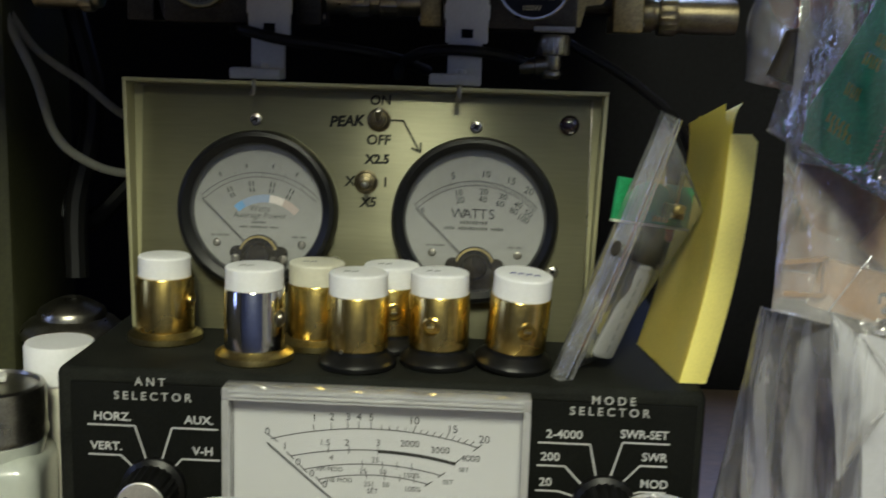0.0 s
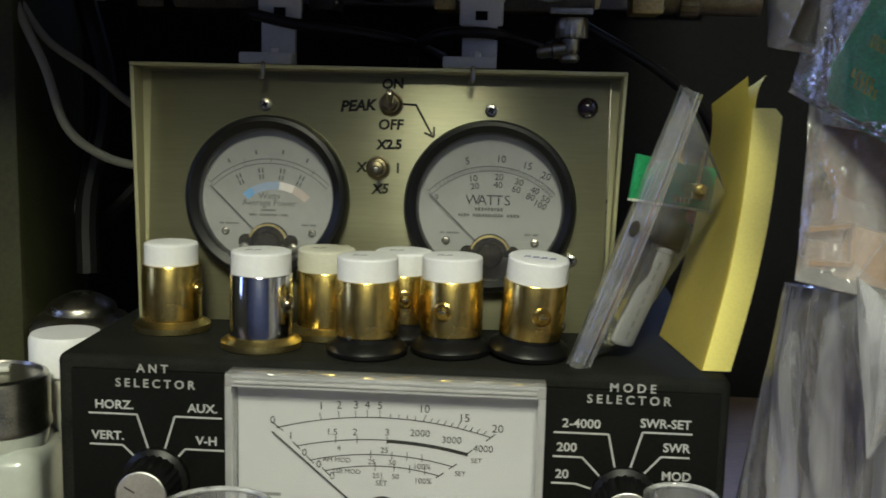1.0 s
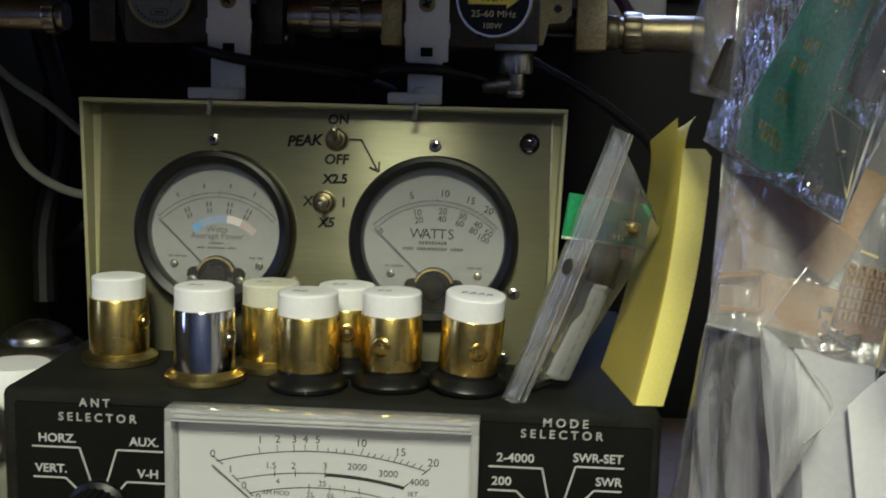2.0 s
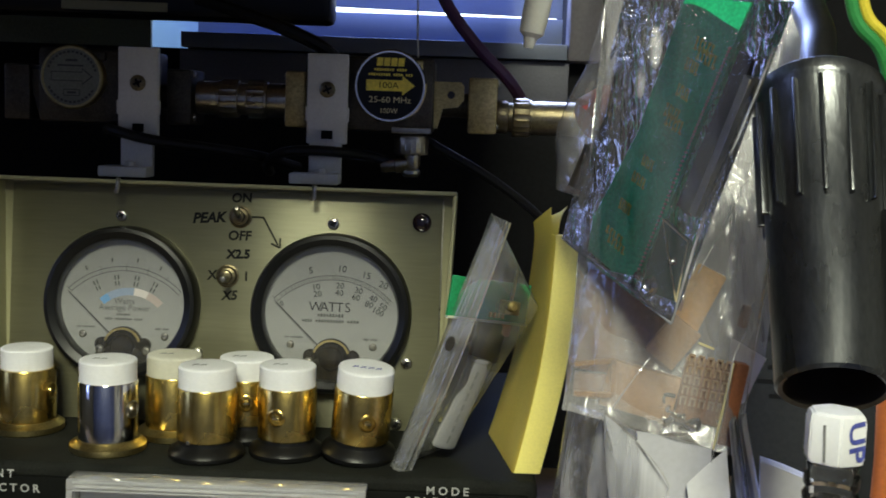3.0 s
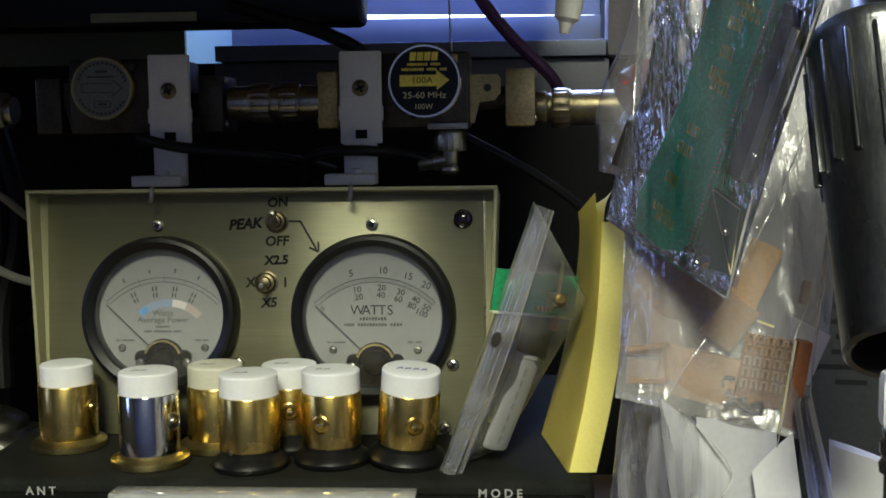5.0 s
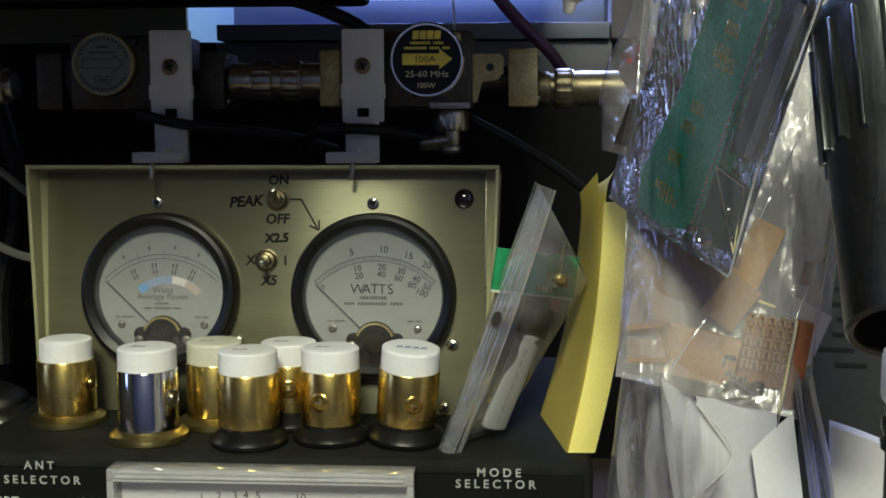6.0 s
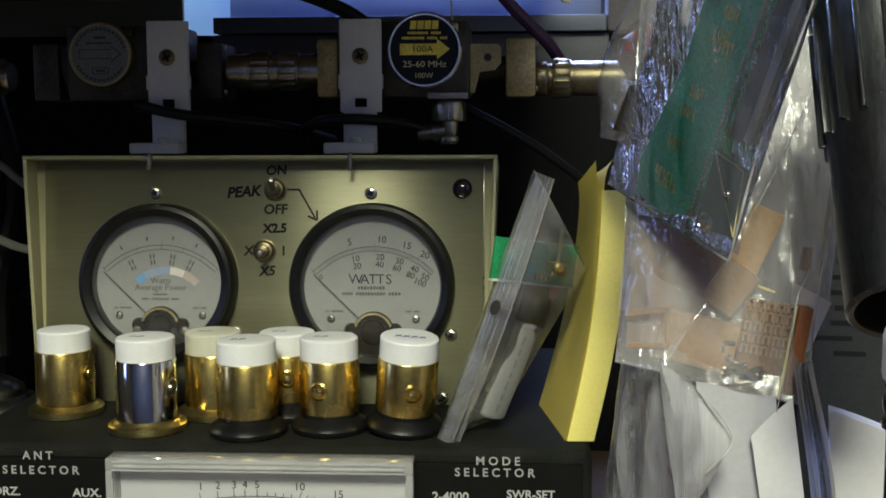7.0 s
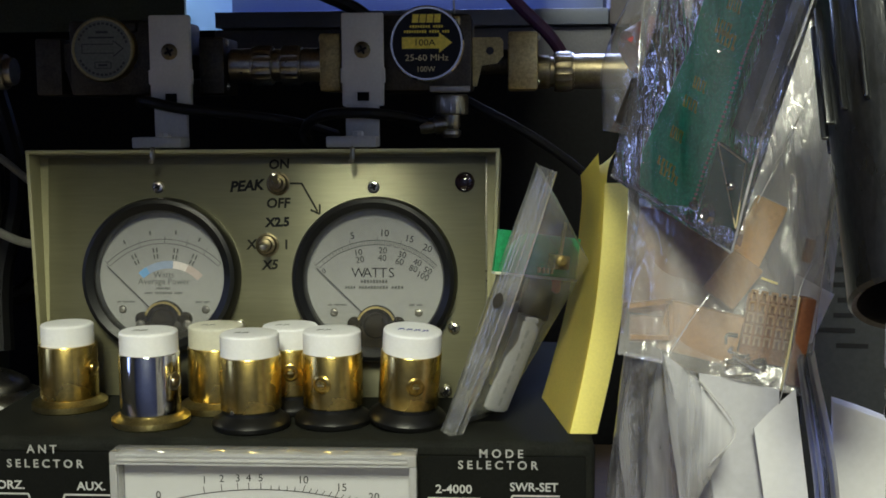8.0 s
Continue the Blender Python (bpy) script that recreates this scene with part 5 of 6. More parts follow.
bm = shape()
put_prism(bm, [on_board(p) for p in ((0.1643, -0.1721, 0.1038), (0.1574, -0.1603, 0.1094), (0.1585, -0.1615, 0.1201), (0.1703, -0.1795, 0.1502), (0.1774, -0.1905, 0.1793), (0.1802, -0.1953, 0.1914), (0.1938, -0.2184, 0.1874), (0.1912, -0.2140, 0.1763), (0.1829, -0.2008, 0.1463), (0.1777, -0.1933, 0.1249), (0.1706, -0.1828, 0.1043))], -0.0016, 0, PB)
long_board = part("circuit_board", bm, PCB, board_bag, "long green circuit board with yellow print", soft=False)
bm = shape()
e0, e1 = Vector(on_board((0.1715, -0.1842, 0.1056))), Vector(on_board((0.1912, -0.2140, 0.1763)))
em = Vector(on_board((0.1829, -0.2008, 0.1463)))
for k in range(60):
    p = e0.lerp(em, k / 30) if k < 30 else em.lerp(e1, (k - 30) / 30)
    put_box(bm, p.x - 0.0010, p.y, 0.0002, 0.0008, 0.0007, 0.0005, 0, PB)
part("edge_contacts", bm, BEIGE_PART, long_board, "row of small tinned edge contacts", soft=False)
bm = shape()
along_b = em - e0
turn = math.degrees(math.atan2(along_b.y, along_b.x)) - 90
for p, rows in (((0.1646, -0.1719, 0.1162), ((0.0098, 0.0026), (0.0098, 0.0026))), ((0.1673, -0.1759, 0.1258), ((0.0062, 0.0036),)), ((0.1707, -0.1810, 0.1349), ((0.0070, 0.0034),)), ((0.1729, -0.1843, 0.1405), ((0.0060, 0.0034),)), ((0.1785, -0.1927, 0.1563), ((0.0070, 0.0040), (0.0085, 0.0040))), ((0.1808, -0.1964, 0.1625), ((0.0060, 0.0036),)), ((0.1825, -0.1992, 0.1702), ((0.0060, 0.0036),)), ((0.1849, -0.2034, 0.1757), ((0.0090, 0.0040), (0.0090, 0.004)))):
    x, y = on_board(p)
    for n, (w, h) in enumerate(rows):
        T = PB @ pose(x, y - 0.0034 * n, 0.0001) @ pose(0, 0, 0, 0, 0, turn + 4)
        for k in range(5):
            c = -w / 2 + w * (k + 0.5) / 5
            put_box(bm, c, 0, 0, w / 5 * 0.40, h, 0.0002, 0, T)
            put_box(bm, c + w / 5 * 0.26, h * (0.4 if k % 2 else -0.4), 0, w / 5 * 0.42, h * 0.24, 0.0002, 0, T)
part("silkscreen", bm, SILK, long_board, "illegible yellow print", soft=False)
bm = shape()
q = [on_board(p) for p in ((0.1773, -0.1928, 0.1236), (0.1833, -0.2032, 0.1180), (0.1809, -0.2004, 0.0990), (0.1721, -0.1855, 0.1006))]
put_prism(bm, q, -0.0010, 0.0006, PB)
second = part("small_board", bm, PCB_DARK, board_bag, "small dark green board with a pale border", soft=False)
bm = shape()
for a, b in zip(q, q[1:3] + q[:1]):
    put_strip(bm, a[0], a[1], b[0], b[1], 0.0005, PB @ pose(0, 0, 0.0007), 0.0001)
part("border_line", bm, PALE_GOLD, second, soft=False)
bm = shape()
for p, r in (((0.1750, -0.1903, 0.1025), 0.0032), ((0.1718, -0.1847, 0.1048), 0.0016), ((0.1803, -0.1985, 0.1112), 0.0015)):
    x, y = on_board(p)
    put_lathe(bm, [(r, 0), (r, 0.0006), (r * 0.6, 0.0016), (r * 0.45, 0.0009), (0, 0.0009)], 18, PB @ pose(x, y, 0.0006))
part("solder_ring", bm, SOLDER, second, "tinned mounting holes")
bm = shape()
a, b = on_board((0.1943, -0.2193, 0.1667)), on_board((0.1836, -0.2031, 0.1261))
put_strip(bm, a[0], a[1], b[0], b[1], 0.0030, PB @ pose(0, 0, -0.002), 0.002)
part("plastic_strip", bm, BEIGE_PART, board_bag, "beige plastic strip")
bm = shape()
a, b = on_board((0.1926, -0.2164, 0.1729)), on_board((0.1802, -0.1974, 0.1268))
put_strip(bm, a[0], a[1], b[0], b[1], 0.0062, PB @ pose(0, 0, -0.004), 0.002)
part("dark_strip", bm, MAUVE_PART, board_bag, "dark mauve strip behind the board")

# larger bag with brown boards
brown_bag = thing("parts_bag", pose(0, 0, 0), "large clear bag of brown circuit boards and parts", "plastic bag", "hanging plastic bags")
bm = bag_mesh((0.1639, -0.1220, 0.2043), (0.2390, -0.1300, 0.2031), (0.2093, -0.1720, 0.0427), (0.1507, -0.1660, 0.0549), 0.0105, 0.0026, 40, 60, 9.0, 45, 0.6)
part("pouch", bm, POLY, brown_bag, "clear polythene, creased")
bm = bag_mesh((0.1655, -0.1080, 0.2004), (0.1838, -0.1280, 0.1977), (0.1711, -0.1350, 0.1218), (0.1514, -0.1080, 0.1264), 0.0060, 0.0030, 24, 36, 17.0, 60, 0.6)
for v in bm.verts:  # the side pocket bellies out round the red part
    v.co.x -= 0.0062 * math.exp(-((v.co.z - 0.150) / 0.020) ** 2)
bm2 = bag_mesh((0.1809, -0.1060, 0.2067), (0.2427, -0.1120, 0.2058), (0.2252, -0.1400, 0.0696), (0.1601, -0.1400, 0.0607), 0.0040, 0.0032, 36, 50, 27.0, 60, 0.35)
part("inner_bag", bm2, POLY_SOFT, brown_bag, "milky inner bag")
part("side_pocket", bm, POLY_SHEEN, brown_bag, "glossy outer pocket of the bag")
for p, size, turn, mat, name, lab in (
    ((0.1739, -0.1530, 0.0820), (0.0340, 0.0016, 0.0360), (4, 6, -10), PCB_BROWN, "brown_board", "brown laminate board"),
    ((0.1776, -0.1605, 0.0612), (0.0250, 0.0040, 0.0165), (0, 12, -10), PCB_TAN, "brown_block", "brown moulded block"),
    ((0.1952, -0.1560, 0.0913), (0.0105, 0.0040, 0.0270), (0, 24, -8), PCB_AMBER, "tan_bar", "amber laminate bar"),
    ((0.1883, -0.1580, 0.0783), (0.0120, 0.0030, 0.0160), (0, 36, -8), PCB_TAN, "tan_wedge", "tan laminate wedge"),
    ((0.2077, -0.1675, 0.0598), (0.0046, 0.0060, 0.0285), (0, 9, 0), PCB_RED, "connector_side", "red-brown connector wall"),
    ((0.1988, -0.1655, 0.0630), (0.0170, 0.0030, 0.0220), (0, 8, -8), PCB_BROWN, "connector_body", "brown multi-pin connector"),
    ((0.2144, -0.1500, 0.0868), (0.0030, 0.0030, 0.0080), (0, 12, 0), PCB_BROWN, "tan_chip", "small brown chip"),
    ((0.1617, -0.1580, 0.0617), (0.0135, 0.0016, 0.0090), (0, 3, -8), PCB_BROWN, "brown_plate", "brown plate"),
):
    bm = shape()
    put_box(bm, 0, 0, 0, *size, 0.0006)
    o = part(name, bm, mat, brown_bag, lab)
    o.matrix_basis = pose(*p, *turn)
bm = shape()
Fm = pose(*(0.1616, -0.1615, 0.0654), 90, 0, 0) @ pose(0, 0, 0, 0, 0, 3)
for x0, y0, x1, y1 in ((-0.0070, 0.0052, 0.0070, 0.0062), (0.0064, 0.0062, 0.0060, -0.0060), (-0.0070, -0.0050, 0.0060, -0.0060)):
    put_strip(bm, x0, y0, x1, y1, 0.0014, Fm, 0.002)
part("tan_frame", bm, PCB_TAN, brown_bag, "tan frame edge")
bm = shape()
put_box(bm, 0, 0, 0, 0.0055, 0.0006, 0.0007, 0, pose(*(0.1978, -0.1675, 0.0792), 0, 20, 0))
put_box(bm, 0, 0, 0, 0.0007, 0.0006, 0.0300, 0, pose(*(0.2037, -0.1725, 0.0600), 0, 9, 0))
part("bright_edge", bm, PALE_GOLD, brown_bag, "pale edge of the connector")
pin = shape()
put_box(pin, 0, 0, 0.0013, 0.0020, 0.0008, 0.0005, 0)
put_box(pin, -0.0008, 0, 0, 0.0005, 0.0008, 0.0026, 0)
put_box(pin, 0.0008, 0, 0, 0.0005, 0.0008, 0.0026, 0)
first_pin = part("contact_pin", pin, PIN_TAN, brown_bag, "pale connector contact", soft=False)
CONN = pose(*(0.1979, -0.1695, 0.0657), 0, 8, -8)
first_pin.matrix_basis = CONN @ pose(-0.0062, 0, 0.0085)
for r in range(5):
    for k in range(5):
        if r or k:
            o = new("contact_pin", first_pin.data)
            o.parent = brown_bag
            o.matrix_basis = CONN @ pose(-0.0062 + 0.0031 * k, 0, 0.0085 - 0.0037 * r)
rng = random.Random(4)
centre = Vector((0.1933, -0.1640, 0.0541))
for k in range(26):
    bm = shape()
    c = centre + Vector((rng.uniform(-0.010, 0.010), rng.uniform(-0.003, 0.003), rng.uniform(-0.005, 0.005)))
    put_tube(bm, [c, c + Vector((rng.uniform(-0.004, 0.004), rng.uniform(-0.002, 0.002), rng.uniform(-0.003, 0.004))), c + Vector((rng.uniform(-0.006, 0.006), rng.uniform(-0.002, 0.002), rng.uniform(-0.004, 0.004)))], 0.0008, 6, 3)
    part("solder_tag", bm, SOLDER if k % 3 else DARK_PART, brown_bag)
bm = shape()
put_lathe(bm, [(0, -0.008), (0.0075, -0.0075), (0.0095, -0.0055), (0.0095, 0.0055), (0.0075, 0.0075), (0, 0.008)], 28, pose(*(0.1650, -0.1160, 0.1558), 0, 60, 20))
part("red_cap", bm, RED_PART, brown_bag, "round red plastic part")
bm = shape()
put_lathe(bm, [(0, 0), (0.0060, 0), (0.0060, 0.016), (0.0030, 0.018), (0, 0.018)], 18, pose(*(0.1579, -0.1280, 0.1273), 0, 20, 0))
part("dark_part", bm, DARK_PART, brown_bag, "small dark part")
for q in (((0.2209, -0.1580, 0.1068), (0.2154, -0.1640, 0.0815), (0.2103, -0.1710, 0.0458)), ((0.2202, -0.1500, 0.1802), (0.2129, -0.1600, 0.1471), (0.2025, -0.1680, 0.1238), (0.1925, -0.1720, 0.1043)), ((0.2000, -0.1760, 0.0415), (0.2033, -0.1760, 0.0599), (0.2055, -0.1740, 0.0759), (0.2110, -0.1680, 0.0858)), ((0.1778, -0.1750, 0.0758), (0.1723, -0.1770, 0.0688), (0.1656, -0.1760, 0.0576))):
    part("film_crease", put_tube(shape(), list(q), 0.00018, 6, 8), POLY_EDGE, brown_bag, "bright crease in the film")

# soft empty bags below
low_bag = thing("parts_bag", pose(0, 0, 0), "soft empty clear bag, crumpled, hanging low", "plastic bag", "hanging plastic bags")
bm = bag_mesh((0.1570, -0.1280, 0.0477), (0.1741, -0.1800, 0.0523), (0.1860, -0.1780, -0.0450), (0.1465, -0.0850, -0.0964), 0.0080, 0.0034, 40, 60, 13.0, 70, 0.22)
part("pouch", bm, POLY_SOFT, low_bag, "soft crumpled polythene")
part("heat_seal", put_tube(shape(), [(0.1573, -0.1300, 0.0474), (0.1663, -0.1560, 0.0499), (0.1739, -0.1810, 0.0522)], 0.0003, 6, 6), POLY_EDGE, low_bag, "pale welded edge")
tip = thing("parts_bag", pose(0, 0, 0), "small folded clear bag with a pointed corner", "plastic bag", "hanging plastic bags")
bm = bag_mesh((0.1610, -0.1920, 0.0614), (0.1723, -0.1920, 0.0528), (0.1833, -0.1920, 0.0374), (0.1682, -0.1920, 0.0081), 0.0022, 0.0020, 24, 30, 31.0, 70, 0.5)
part("pouch", bm, POLY_SOFT, tip, "folded polythene")
part("fold_edge", put_tube(shape(), [(0.1718, -0.1950, 0.0536), (0.1828, -0.1950, 0.0384), (0.1751, -0.1950, 0.0273)], 0.0003, 6, 6), POLY_EDGE, tip, "pale folded edge")


def curled_sheet(name, corners, curl, mat, label, category="paper", thick=0.0003, parent=None):
    tl, tr, br, bl = (Vector(p) for p in corners)
    n = (tr - tl).cross(bl - tl).normalized()

    def at(a, b):
        p = (tl * (1 - a) + tr * a) * (1 - b) + (bl * (1 - a) + br * a) * b
        return p + n * (curl * (math.sin(math.pi * a) + 0.3 * math.sin(2.2 * b)))

    bm = sheet_grid(14, 14, at)
    geom = bm.faces[:]
    bmesh.ops.recalc_face_normals(bm, faces=geom)
    bmesh.ops.solidify(bm, geom=geom, thickness=thick)
    ob = part(name, bm, mat, parent)
    return tagged(ob, label, category if parent is None else "")


curled_sheet("paper_sheet", ((0.1924, -0.1760, 0.0336), (0.2048, -0.1760, 0.0462), (0.2153, -0.1760, -0.0260), (0.2022, -0.1760, -0.0263)), 0.0010, PAPER, "white sheet with a cut corner among the bags")
curled_sheet("paper_sheet", ((0.2104, -0.1500, 0.0791), (0.2231, -0.1500, 0.0721), (0.2165, -0.1500, 0.0558), (0.2090, -0.1500, 0.0518)), 0.0010, PAPER, "white sheet standing behind the brown boards")
curled_sheet("paper_sheet", ((0.1751, -0.1735, 0.0506), (0.2004, -0.1735, 0.0454), (0.2047, -0.1735, -0.0275), (0.1771, -0.1735, -0.0281)), 0.0020, GREY_PAPER, "grey paper behind the empty bags")
for k, mat in enumerate((GREY_PAPER, PAPER, POLY_EDGE, GREY_PAPER, PAPER)):
    d = 9.0 * k

    def bow(a, b, d=d, k=k):
        s = Vector(SLEEVE[0]).lerp(Vector(SLEEVE[1]), b ** 0.8)
        return s + Vector((0.0000235 * 5.5 * (d + 30 * a) + 0.0062 * math.sin(math.pi * min(1, b * 0.9 + 0.05)) * (0.5 + 0.12 * k), 0.0010 * k + 0.010 * a, 0))

    SLEEVE = ((0.2035, -0.1800, 0.0564), (0.2112, -0.1800, -0.0241))
    bm = sheet_grid(5, 24, bow)
    geom = bm.faces[:]
    bmesh.ops.solidify(bm, geom=geom, thickness=0.0005)
    tagged(part("plastic_sleeve", bm, mat), "curved edge of a pale document sleeve", "sleeve", "stacked sleeves")
papers = thing("paper_pad", pose(0.2185, -0.1680, -0.0298), "white papers standing at the bench's end", "papers")
for k, (dx, dz) in enumerate(((0.0, 0.0), (0.0014, -0.0016), (0.0004, 0.0010), (0.0022, -0.0006))):
    dy = 0.0013 * k
    curled_sheet("sheet", ((dx, dy, 0.0702 + dz), (0.0175 + dx, dy, 0.0639 + dz), (0.0227 + dx, dy, 0.0005), (0.0034 + dx, dy, 0.0)), 0.0010 + 0.0004 * k, PAPER, "", parent=papers)

notice = thing("printed_card", pose(0.2700, -0.0500, 0.0600, 0, 0, -8), "paper card darkened for shade, with lines of illegible dark print", "card")
part("card", put_box(shape(), 0, 0, -0.03, 0.060, 0.002, 0.17, 0.0005), CARD_SHADED, notice, "paper card, shade put into its colour")
for k in range(8):
    part("print_line", put_box(shape(), -0.018 + 0.004 * ((k * 5) % 3), -0.0012, 0.020 - 0.0065 * k, 0.018 - 0.005 * (k % 3), 0.0004, 0.0020, 0), INK, notice, "illegible dark print", soft=False)

# work lamp head, open end down
lamp = thing("work_lamp", pose(0.2150, -0.2280, 0.1270) @ pose(0, 0, 0, -37, 0, 0) @ pose(0, 0, 0, 0, 5.0, 0), "grey ribbed metal lamp head hanging open end down", "lamp head")
bm = shape()
put_lathe(bm, [(0.0126, -0.0500), (0.0138, -0.0506), (0.0146, -0.0496), (0.0162, -0.0040), (0.0164, 0.0040), (0.0176, 0.0380), (0.0186, 0.0395), (0.0192, 0.0410), (0.0192, 0.0440), (0.0176, 0.0456), (0.0090, 0.0462), (0, 0.0462)], 72)
part("shade", bm, GREY_LAMP, lamp, "worn grey metal tube")
for k in range(16):
    bm = shape()
    put_box(bm, 0, 0.0172, 0.0195, 0.0012, 0.0022, 0.0390, 0.0005, pose(0, 0, 0, 0, 0, 360 / 16 * (k + 0.3)) @ pose(0, 0, 0, -1.8, 0, 0))
    part("rib", bm, GREY_LAMP, lamp)
part("liner", put_lathe(shape(), [(0.0130, -0.0498), (0.0136, 0.0050), (0, 0.0060)], 40), DARK_PART, lamp, "black inside of the tube")
part("neck", put_tube(shape(), [(0, 0, 0.0450), (0.002, 0.004, 0.070), (0.010, 0.02, 0.110), (0.090, 0.06, 0.150), (0.170, 0.12, 0.06)], 0.0055, 14, 8), RUBBER, lamp, "dark flexible neck")

# white hexagonal nut-like marker on a glass tube
up = thing("marked_fitting", pose(0.2026, -0.2850, BENCH_Z) @ Matrix.Diagonal((0.82, 0.82, 1.085, 1)), "white hexagonal fitting with blue pen letters on a glass tube", "fitting")
Z = 0.1800
bm = shape()
put_lathe(bm, [(0, 0), (0.0082, 0.0), (0.0088, 0.0010), (0.0088, 0.0098), (0.0078, 0.0112), (0.0050, 0.0115), (0, 0.0115)], 6, pose(0, 0, Z - 0.0065, 0, 0, 22))
bmesh.ops.bevel(bm, geom=bm.edges[:], offset=0.0005, segments=2, affect="EDGES")
nut = part("hex_cap", bm, PTFE, up, "white plastic hexagonal cap")
T = pose(0, 0, Z, 0, 0, 8) @ pose(0, 0, 0, 0, 0, 30)
part("pen_letters", put_text(shape(), "UP", 0.0074, pose(0, 0, Z - 0.0008) @ pose(0, 0, 0, 0, 0, 22) @ facing(0.0008, -0.00790, 0, -84), 0.0001, bold=0.00015), BLUE_PEN, nut, "letters in blue pen", soft=False)
bm = shape()
put_strip(bm, 0, -0.0045, 0, 0.0035, 0.0007, pose(0, 0, Z - 0.001) @ pose(0, 0, 0, 0, 0, -38) @ facing(0, -0.00790, 0, 4))
part("side_print", bm, PALE_INK, nut, "illegible grey print", soft=False)
part("collar", put_lathe(shape(), [(0.0040, 0.1640), (0.0078, 0.1645), (0.0080, 0.1660), (0.0070, 0.1672), (0.0078, 0.1686), (0.0078, 0.1705), (0.0068, 0.1712), (0.0074, 0.1730), (0.0050, 0.1740)], 28), PANE, up, "threaded clear collar")
part("glass_tube", put_lathe(shape(), [(0, 0.0), (0.0064, 0.0), (0.0066, 0.002), (0.0066, 0.1640), (0.0050, 0.1645)], 28), PANE, up, "clear glass tube")
part("inner_rod", put_lathe(shape(), [(0, 0.002), (0.0040, 0.002), (0.0040, 0.1640), (0, 0.1640)], 12), BRASS, up, "brown rod inside")

cable("green_wire", [(0.2380, -0.150, 0.2600), (0.2430, -0.150, 0.1969), (0.2560, -0.150, 0.1766), (0.2720, -0.14, 0.1300), (0.29, -0.13, 0.0500), (0.30, -0.12, BENCH_Z + 0.002)], 0.0022, GREEN_WIRE, "green insulated wire hanging down")
cable("yellow_wire", [(0.2440, -0.146, 0.2600), (0.2480, -0.146, 0.1989), (0.2600, -0.146, 0.1800), (0.2740, -0.136, 0.1350), (0.292, -0.126, 0.0500), (0.303, -0.116, BENCH_Z + 0.002)], 0.0020, YELLOW_WIRE, "yellow insulated wire hanging down")
orange = thing("tool_handle", pose(0.2690, -0.150, BENCH_Z), "orange plastic tool handle standing upright", "tool")
part("handle", put_lathe(shape(), [(0, 0), (0.0065, 0), (0.0075, 0.004), (0.0060, 0.09), (0.0052, 0.15), (0.0060, 0.172), (0.0040, 0.178), (0, 0.178)], 24), material("orange_plastic", (0.55, 0.16, 0.04), 0.4, 0, 0.1, 60, 700, 0.03), orange)


# ---- jars and tins at the bench's left ----
jar = thing("glass_jar", pose(-0.1570, -0.0560, BENCH_Z), "square milk-glass jar with a silver screw cap", "jar")
bm = shape()
put_box(bm, 0, 0, 0.0335, 0.0480, 0.0480, 0.0670, 0.0090, pose(0, 0, 0, 0, 0, 8), 5)
part("body", bm, MILK, jar, "white milk-glass body")
part("neck", put_lathe(shape(), [(0.0215, 0.0640), (0.0225, 0.0690), (0.0228, 0.0715), (0.0215, 0.0740), (0, 0.0740)], 40), MILK, jar)
lid = part("screw_cap", put_lathe(shape(), [(0.0222, 0.0720), (0.0238, 0.0728), (0.0238, 0.0748), (0.0232, 0.0760), (0.0234, 0.0930), (0.0226, 0.0952), (0.0205, 0.0960), (0.0200, 0.0945), (0, 0.0945)], 48), STEEL, jar, "dull silver screw cap")
bm = shape()
put_box(bm, 0.004, 0.006, 0.0965, 0.0050, 0.0090, 0.0026, 0.0008, pose(0, 0, 0, 0, 0, 20))
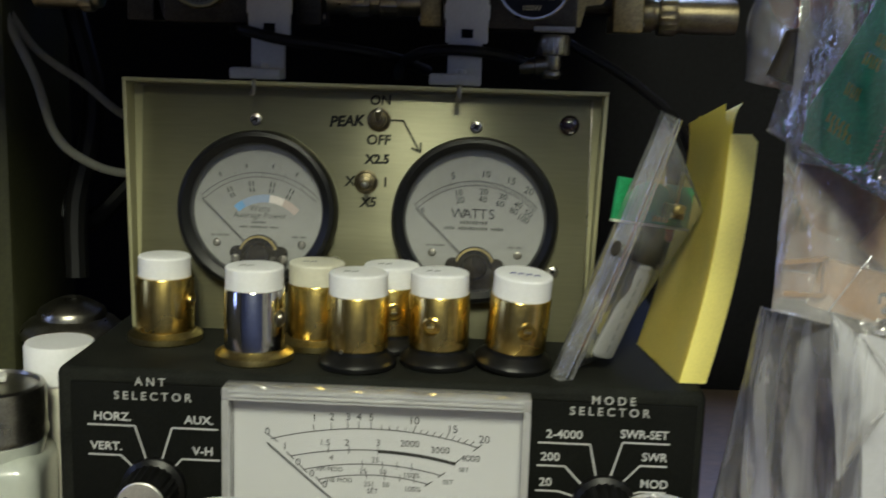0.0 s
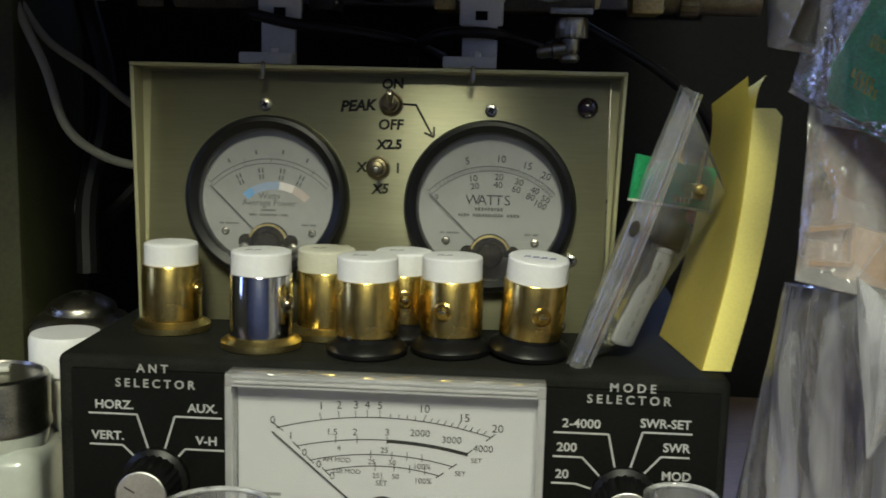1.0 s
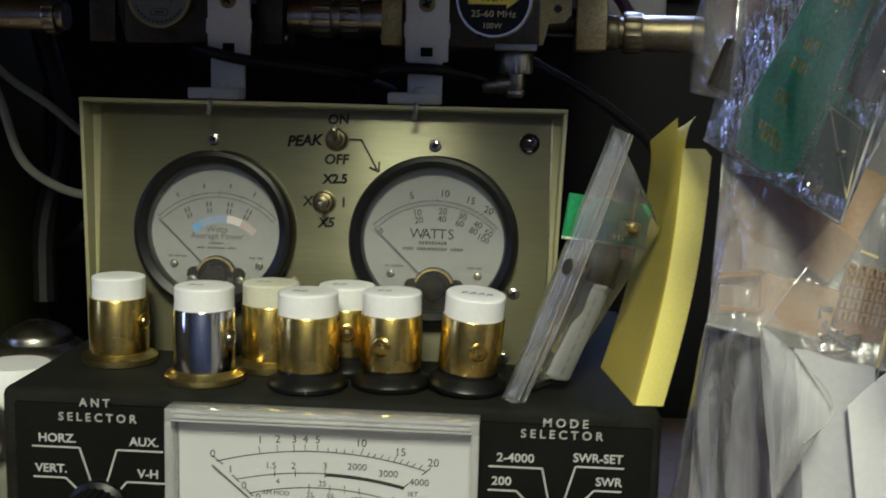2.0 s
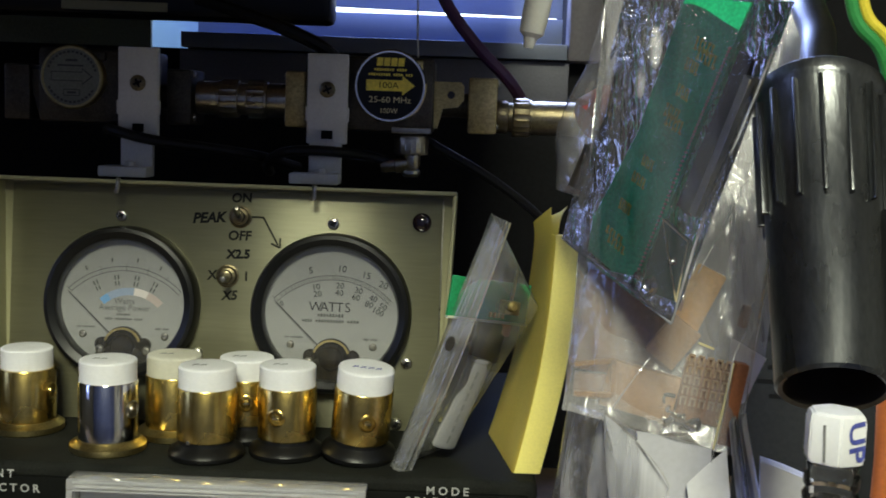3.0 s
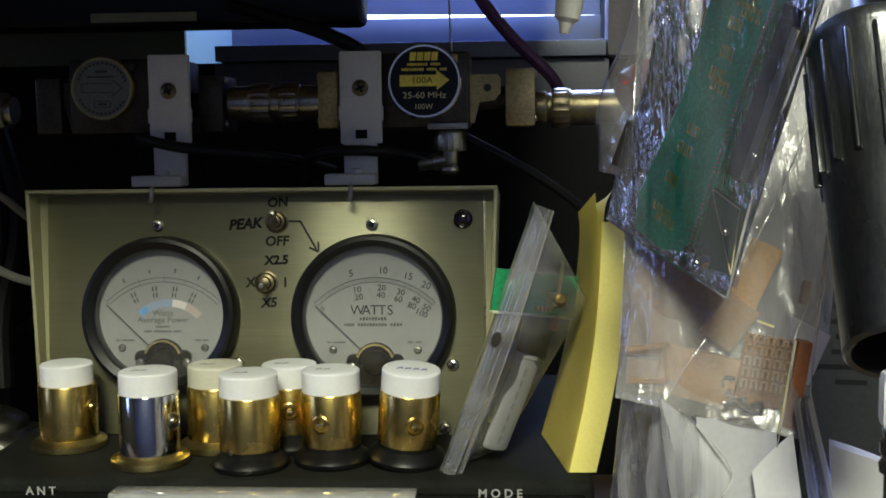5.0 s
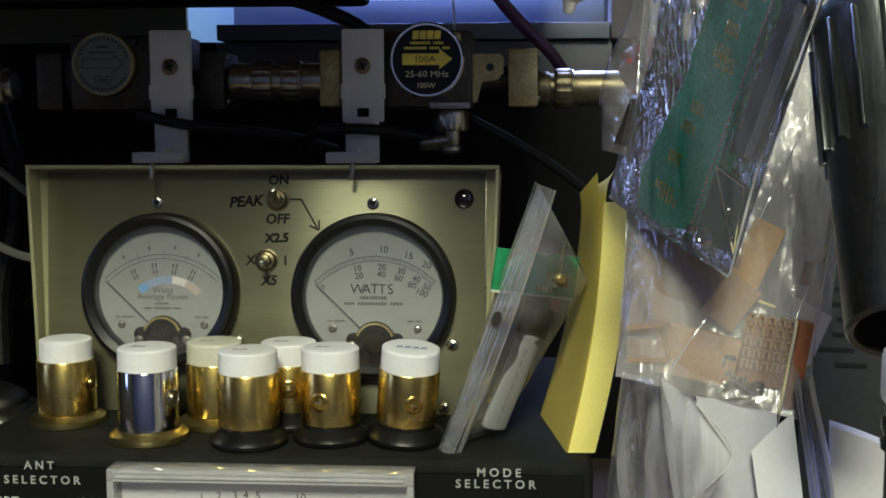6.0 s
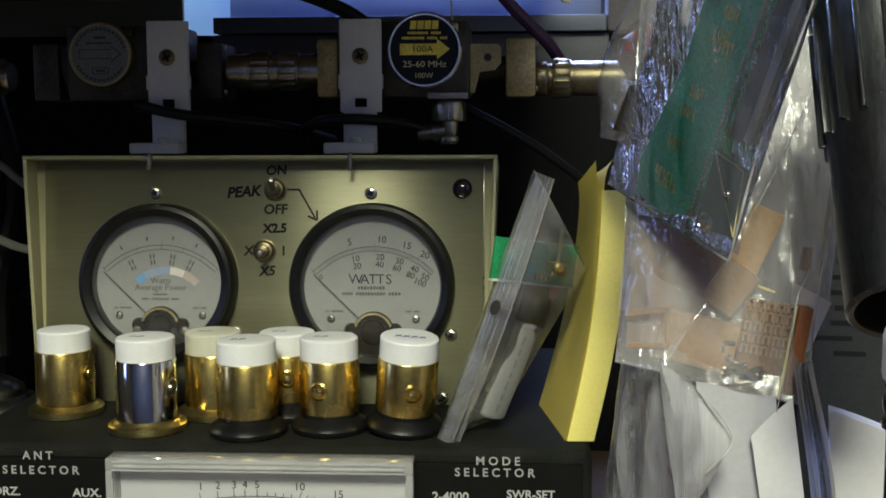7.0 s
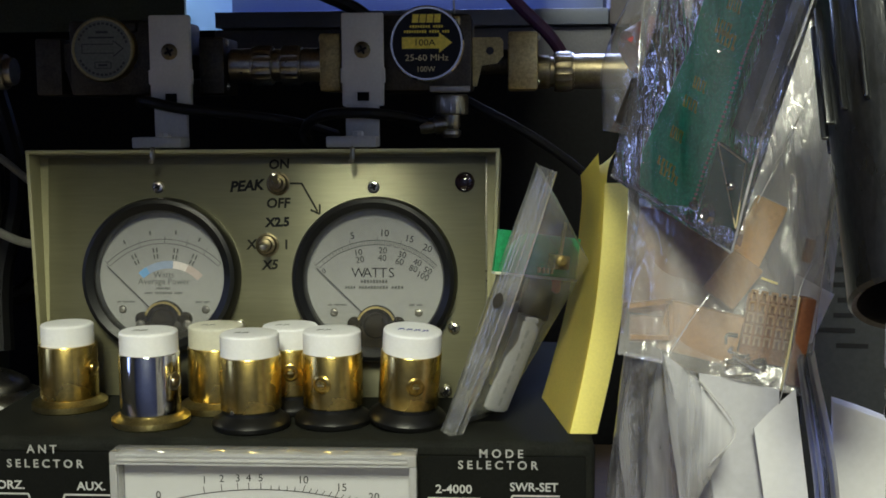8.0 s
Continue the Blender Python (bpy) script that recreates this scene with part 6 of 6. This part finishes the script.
part("lid_tab", bm, NYLON, lid, "pale tab on the lid")

bottle = thing("capped_bottle", pose(-0.1405, -0.0180, BENCH_Z), "bottle with a plain white cap", "bottle")
part("body", put_lathe(shape(), [(0, 0), (0.0170, 0), (0.0176, 0.002), (0.0176, 0.075), (0.0150, 0.085), (0.0130, 0.090), (0, 0.090)], 36), PTFE_OLD, bottle)
part("cap", put_lathe(shape(), [(0.0156, 0.0870), (0.0164, 0.0880), (0.0164, 0.1035), (0.0154, 0.1055), (0, 0.1060)], 40), PTFE, bottle, "plain white cap")

tin = thing("metal_tin", pose(-0.1600, 0.0500, BENCH_Z), "round metal tin with a stepped lid", "tin")
part("body", put_lathe(shape(), [(0, 0), (0.0240, 0), (0.0250, 0.001), (0.0240, 0.004), (0.0240, 0.088), (0.0256, 0.092), (0, 0.092)], 48), STEEL, tin)
part("lid", put_lathe(shape(), [(0.0262, 0.0900), (0.0266, 0.0925), (0.0258, 0.0950), (0.0225, 0.0985), (0.0180, 0.1005), (0.0176, 0.1030), (0.0165, 0.1050), (0.0105, 0.1085), (0.0060, 0.1105), (0, 0.1110)], 48), STEEL, tin, "stepped metal lid")


# ---- clear plastic pots in front of the station meter ----
def clear_pot(x, y, top, r, label):
    ob = thing("clear_pot", pose(x, y, BENCH_Z), label, "plastic pot", "clear plastic pots")
    h = top - BENCH_Z
    part("wall", put_lathe(shape(), [(0, 0), (r * 0.86, 0), (r * 0.88, 0.001), (r, h - 0.002), (r - 0.0008, h - 0.002), (r * 0.87, 0.002), (0, 0.002)], 48), POLY_SHEEN, ob, "clear thin wall")
    part("rolled_rim", put_tube(shape(), [(r * math.cos(a * math.pi / 16), r * math.sin(a * math.pi / 16), h - 0.001) for a in range(33)], 0.0011, 8, 2), POLY_EDGE, ob, "bright rolled rim")


clear_pot(-0.0385, -0.1330, -0.0400, 0.0200, "clear plastic pot with a rolled rim on the bench")
# This smaller pot stands in for a fold of clear film.
clear_pot(0.1250, -0.1350, -0.0265, 0.0120, "small clear pot standing in for a film fold by the knob")
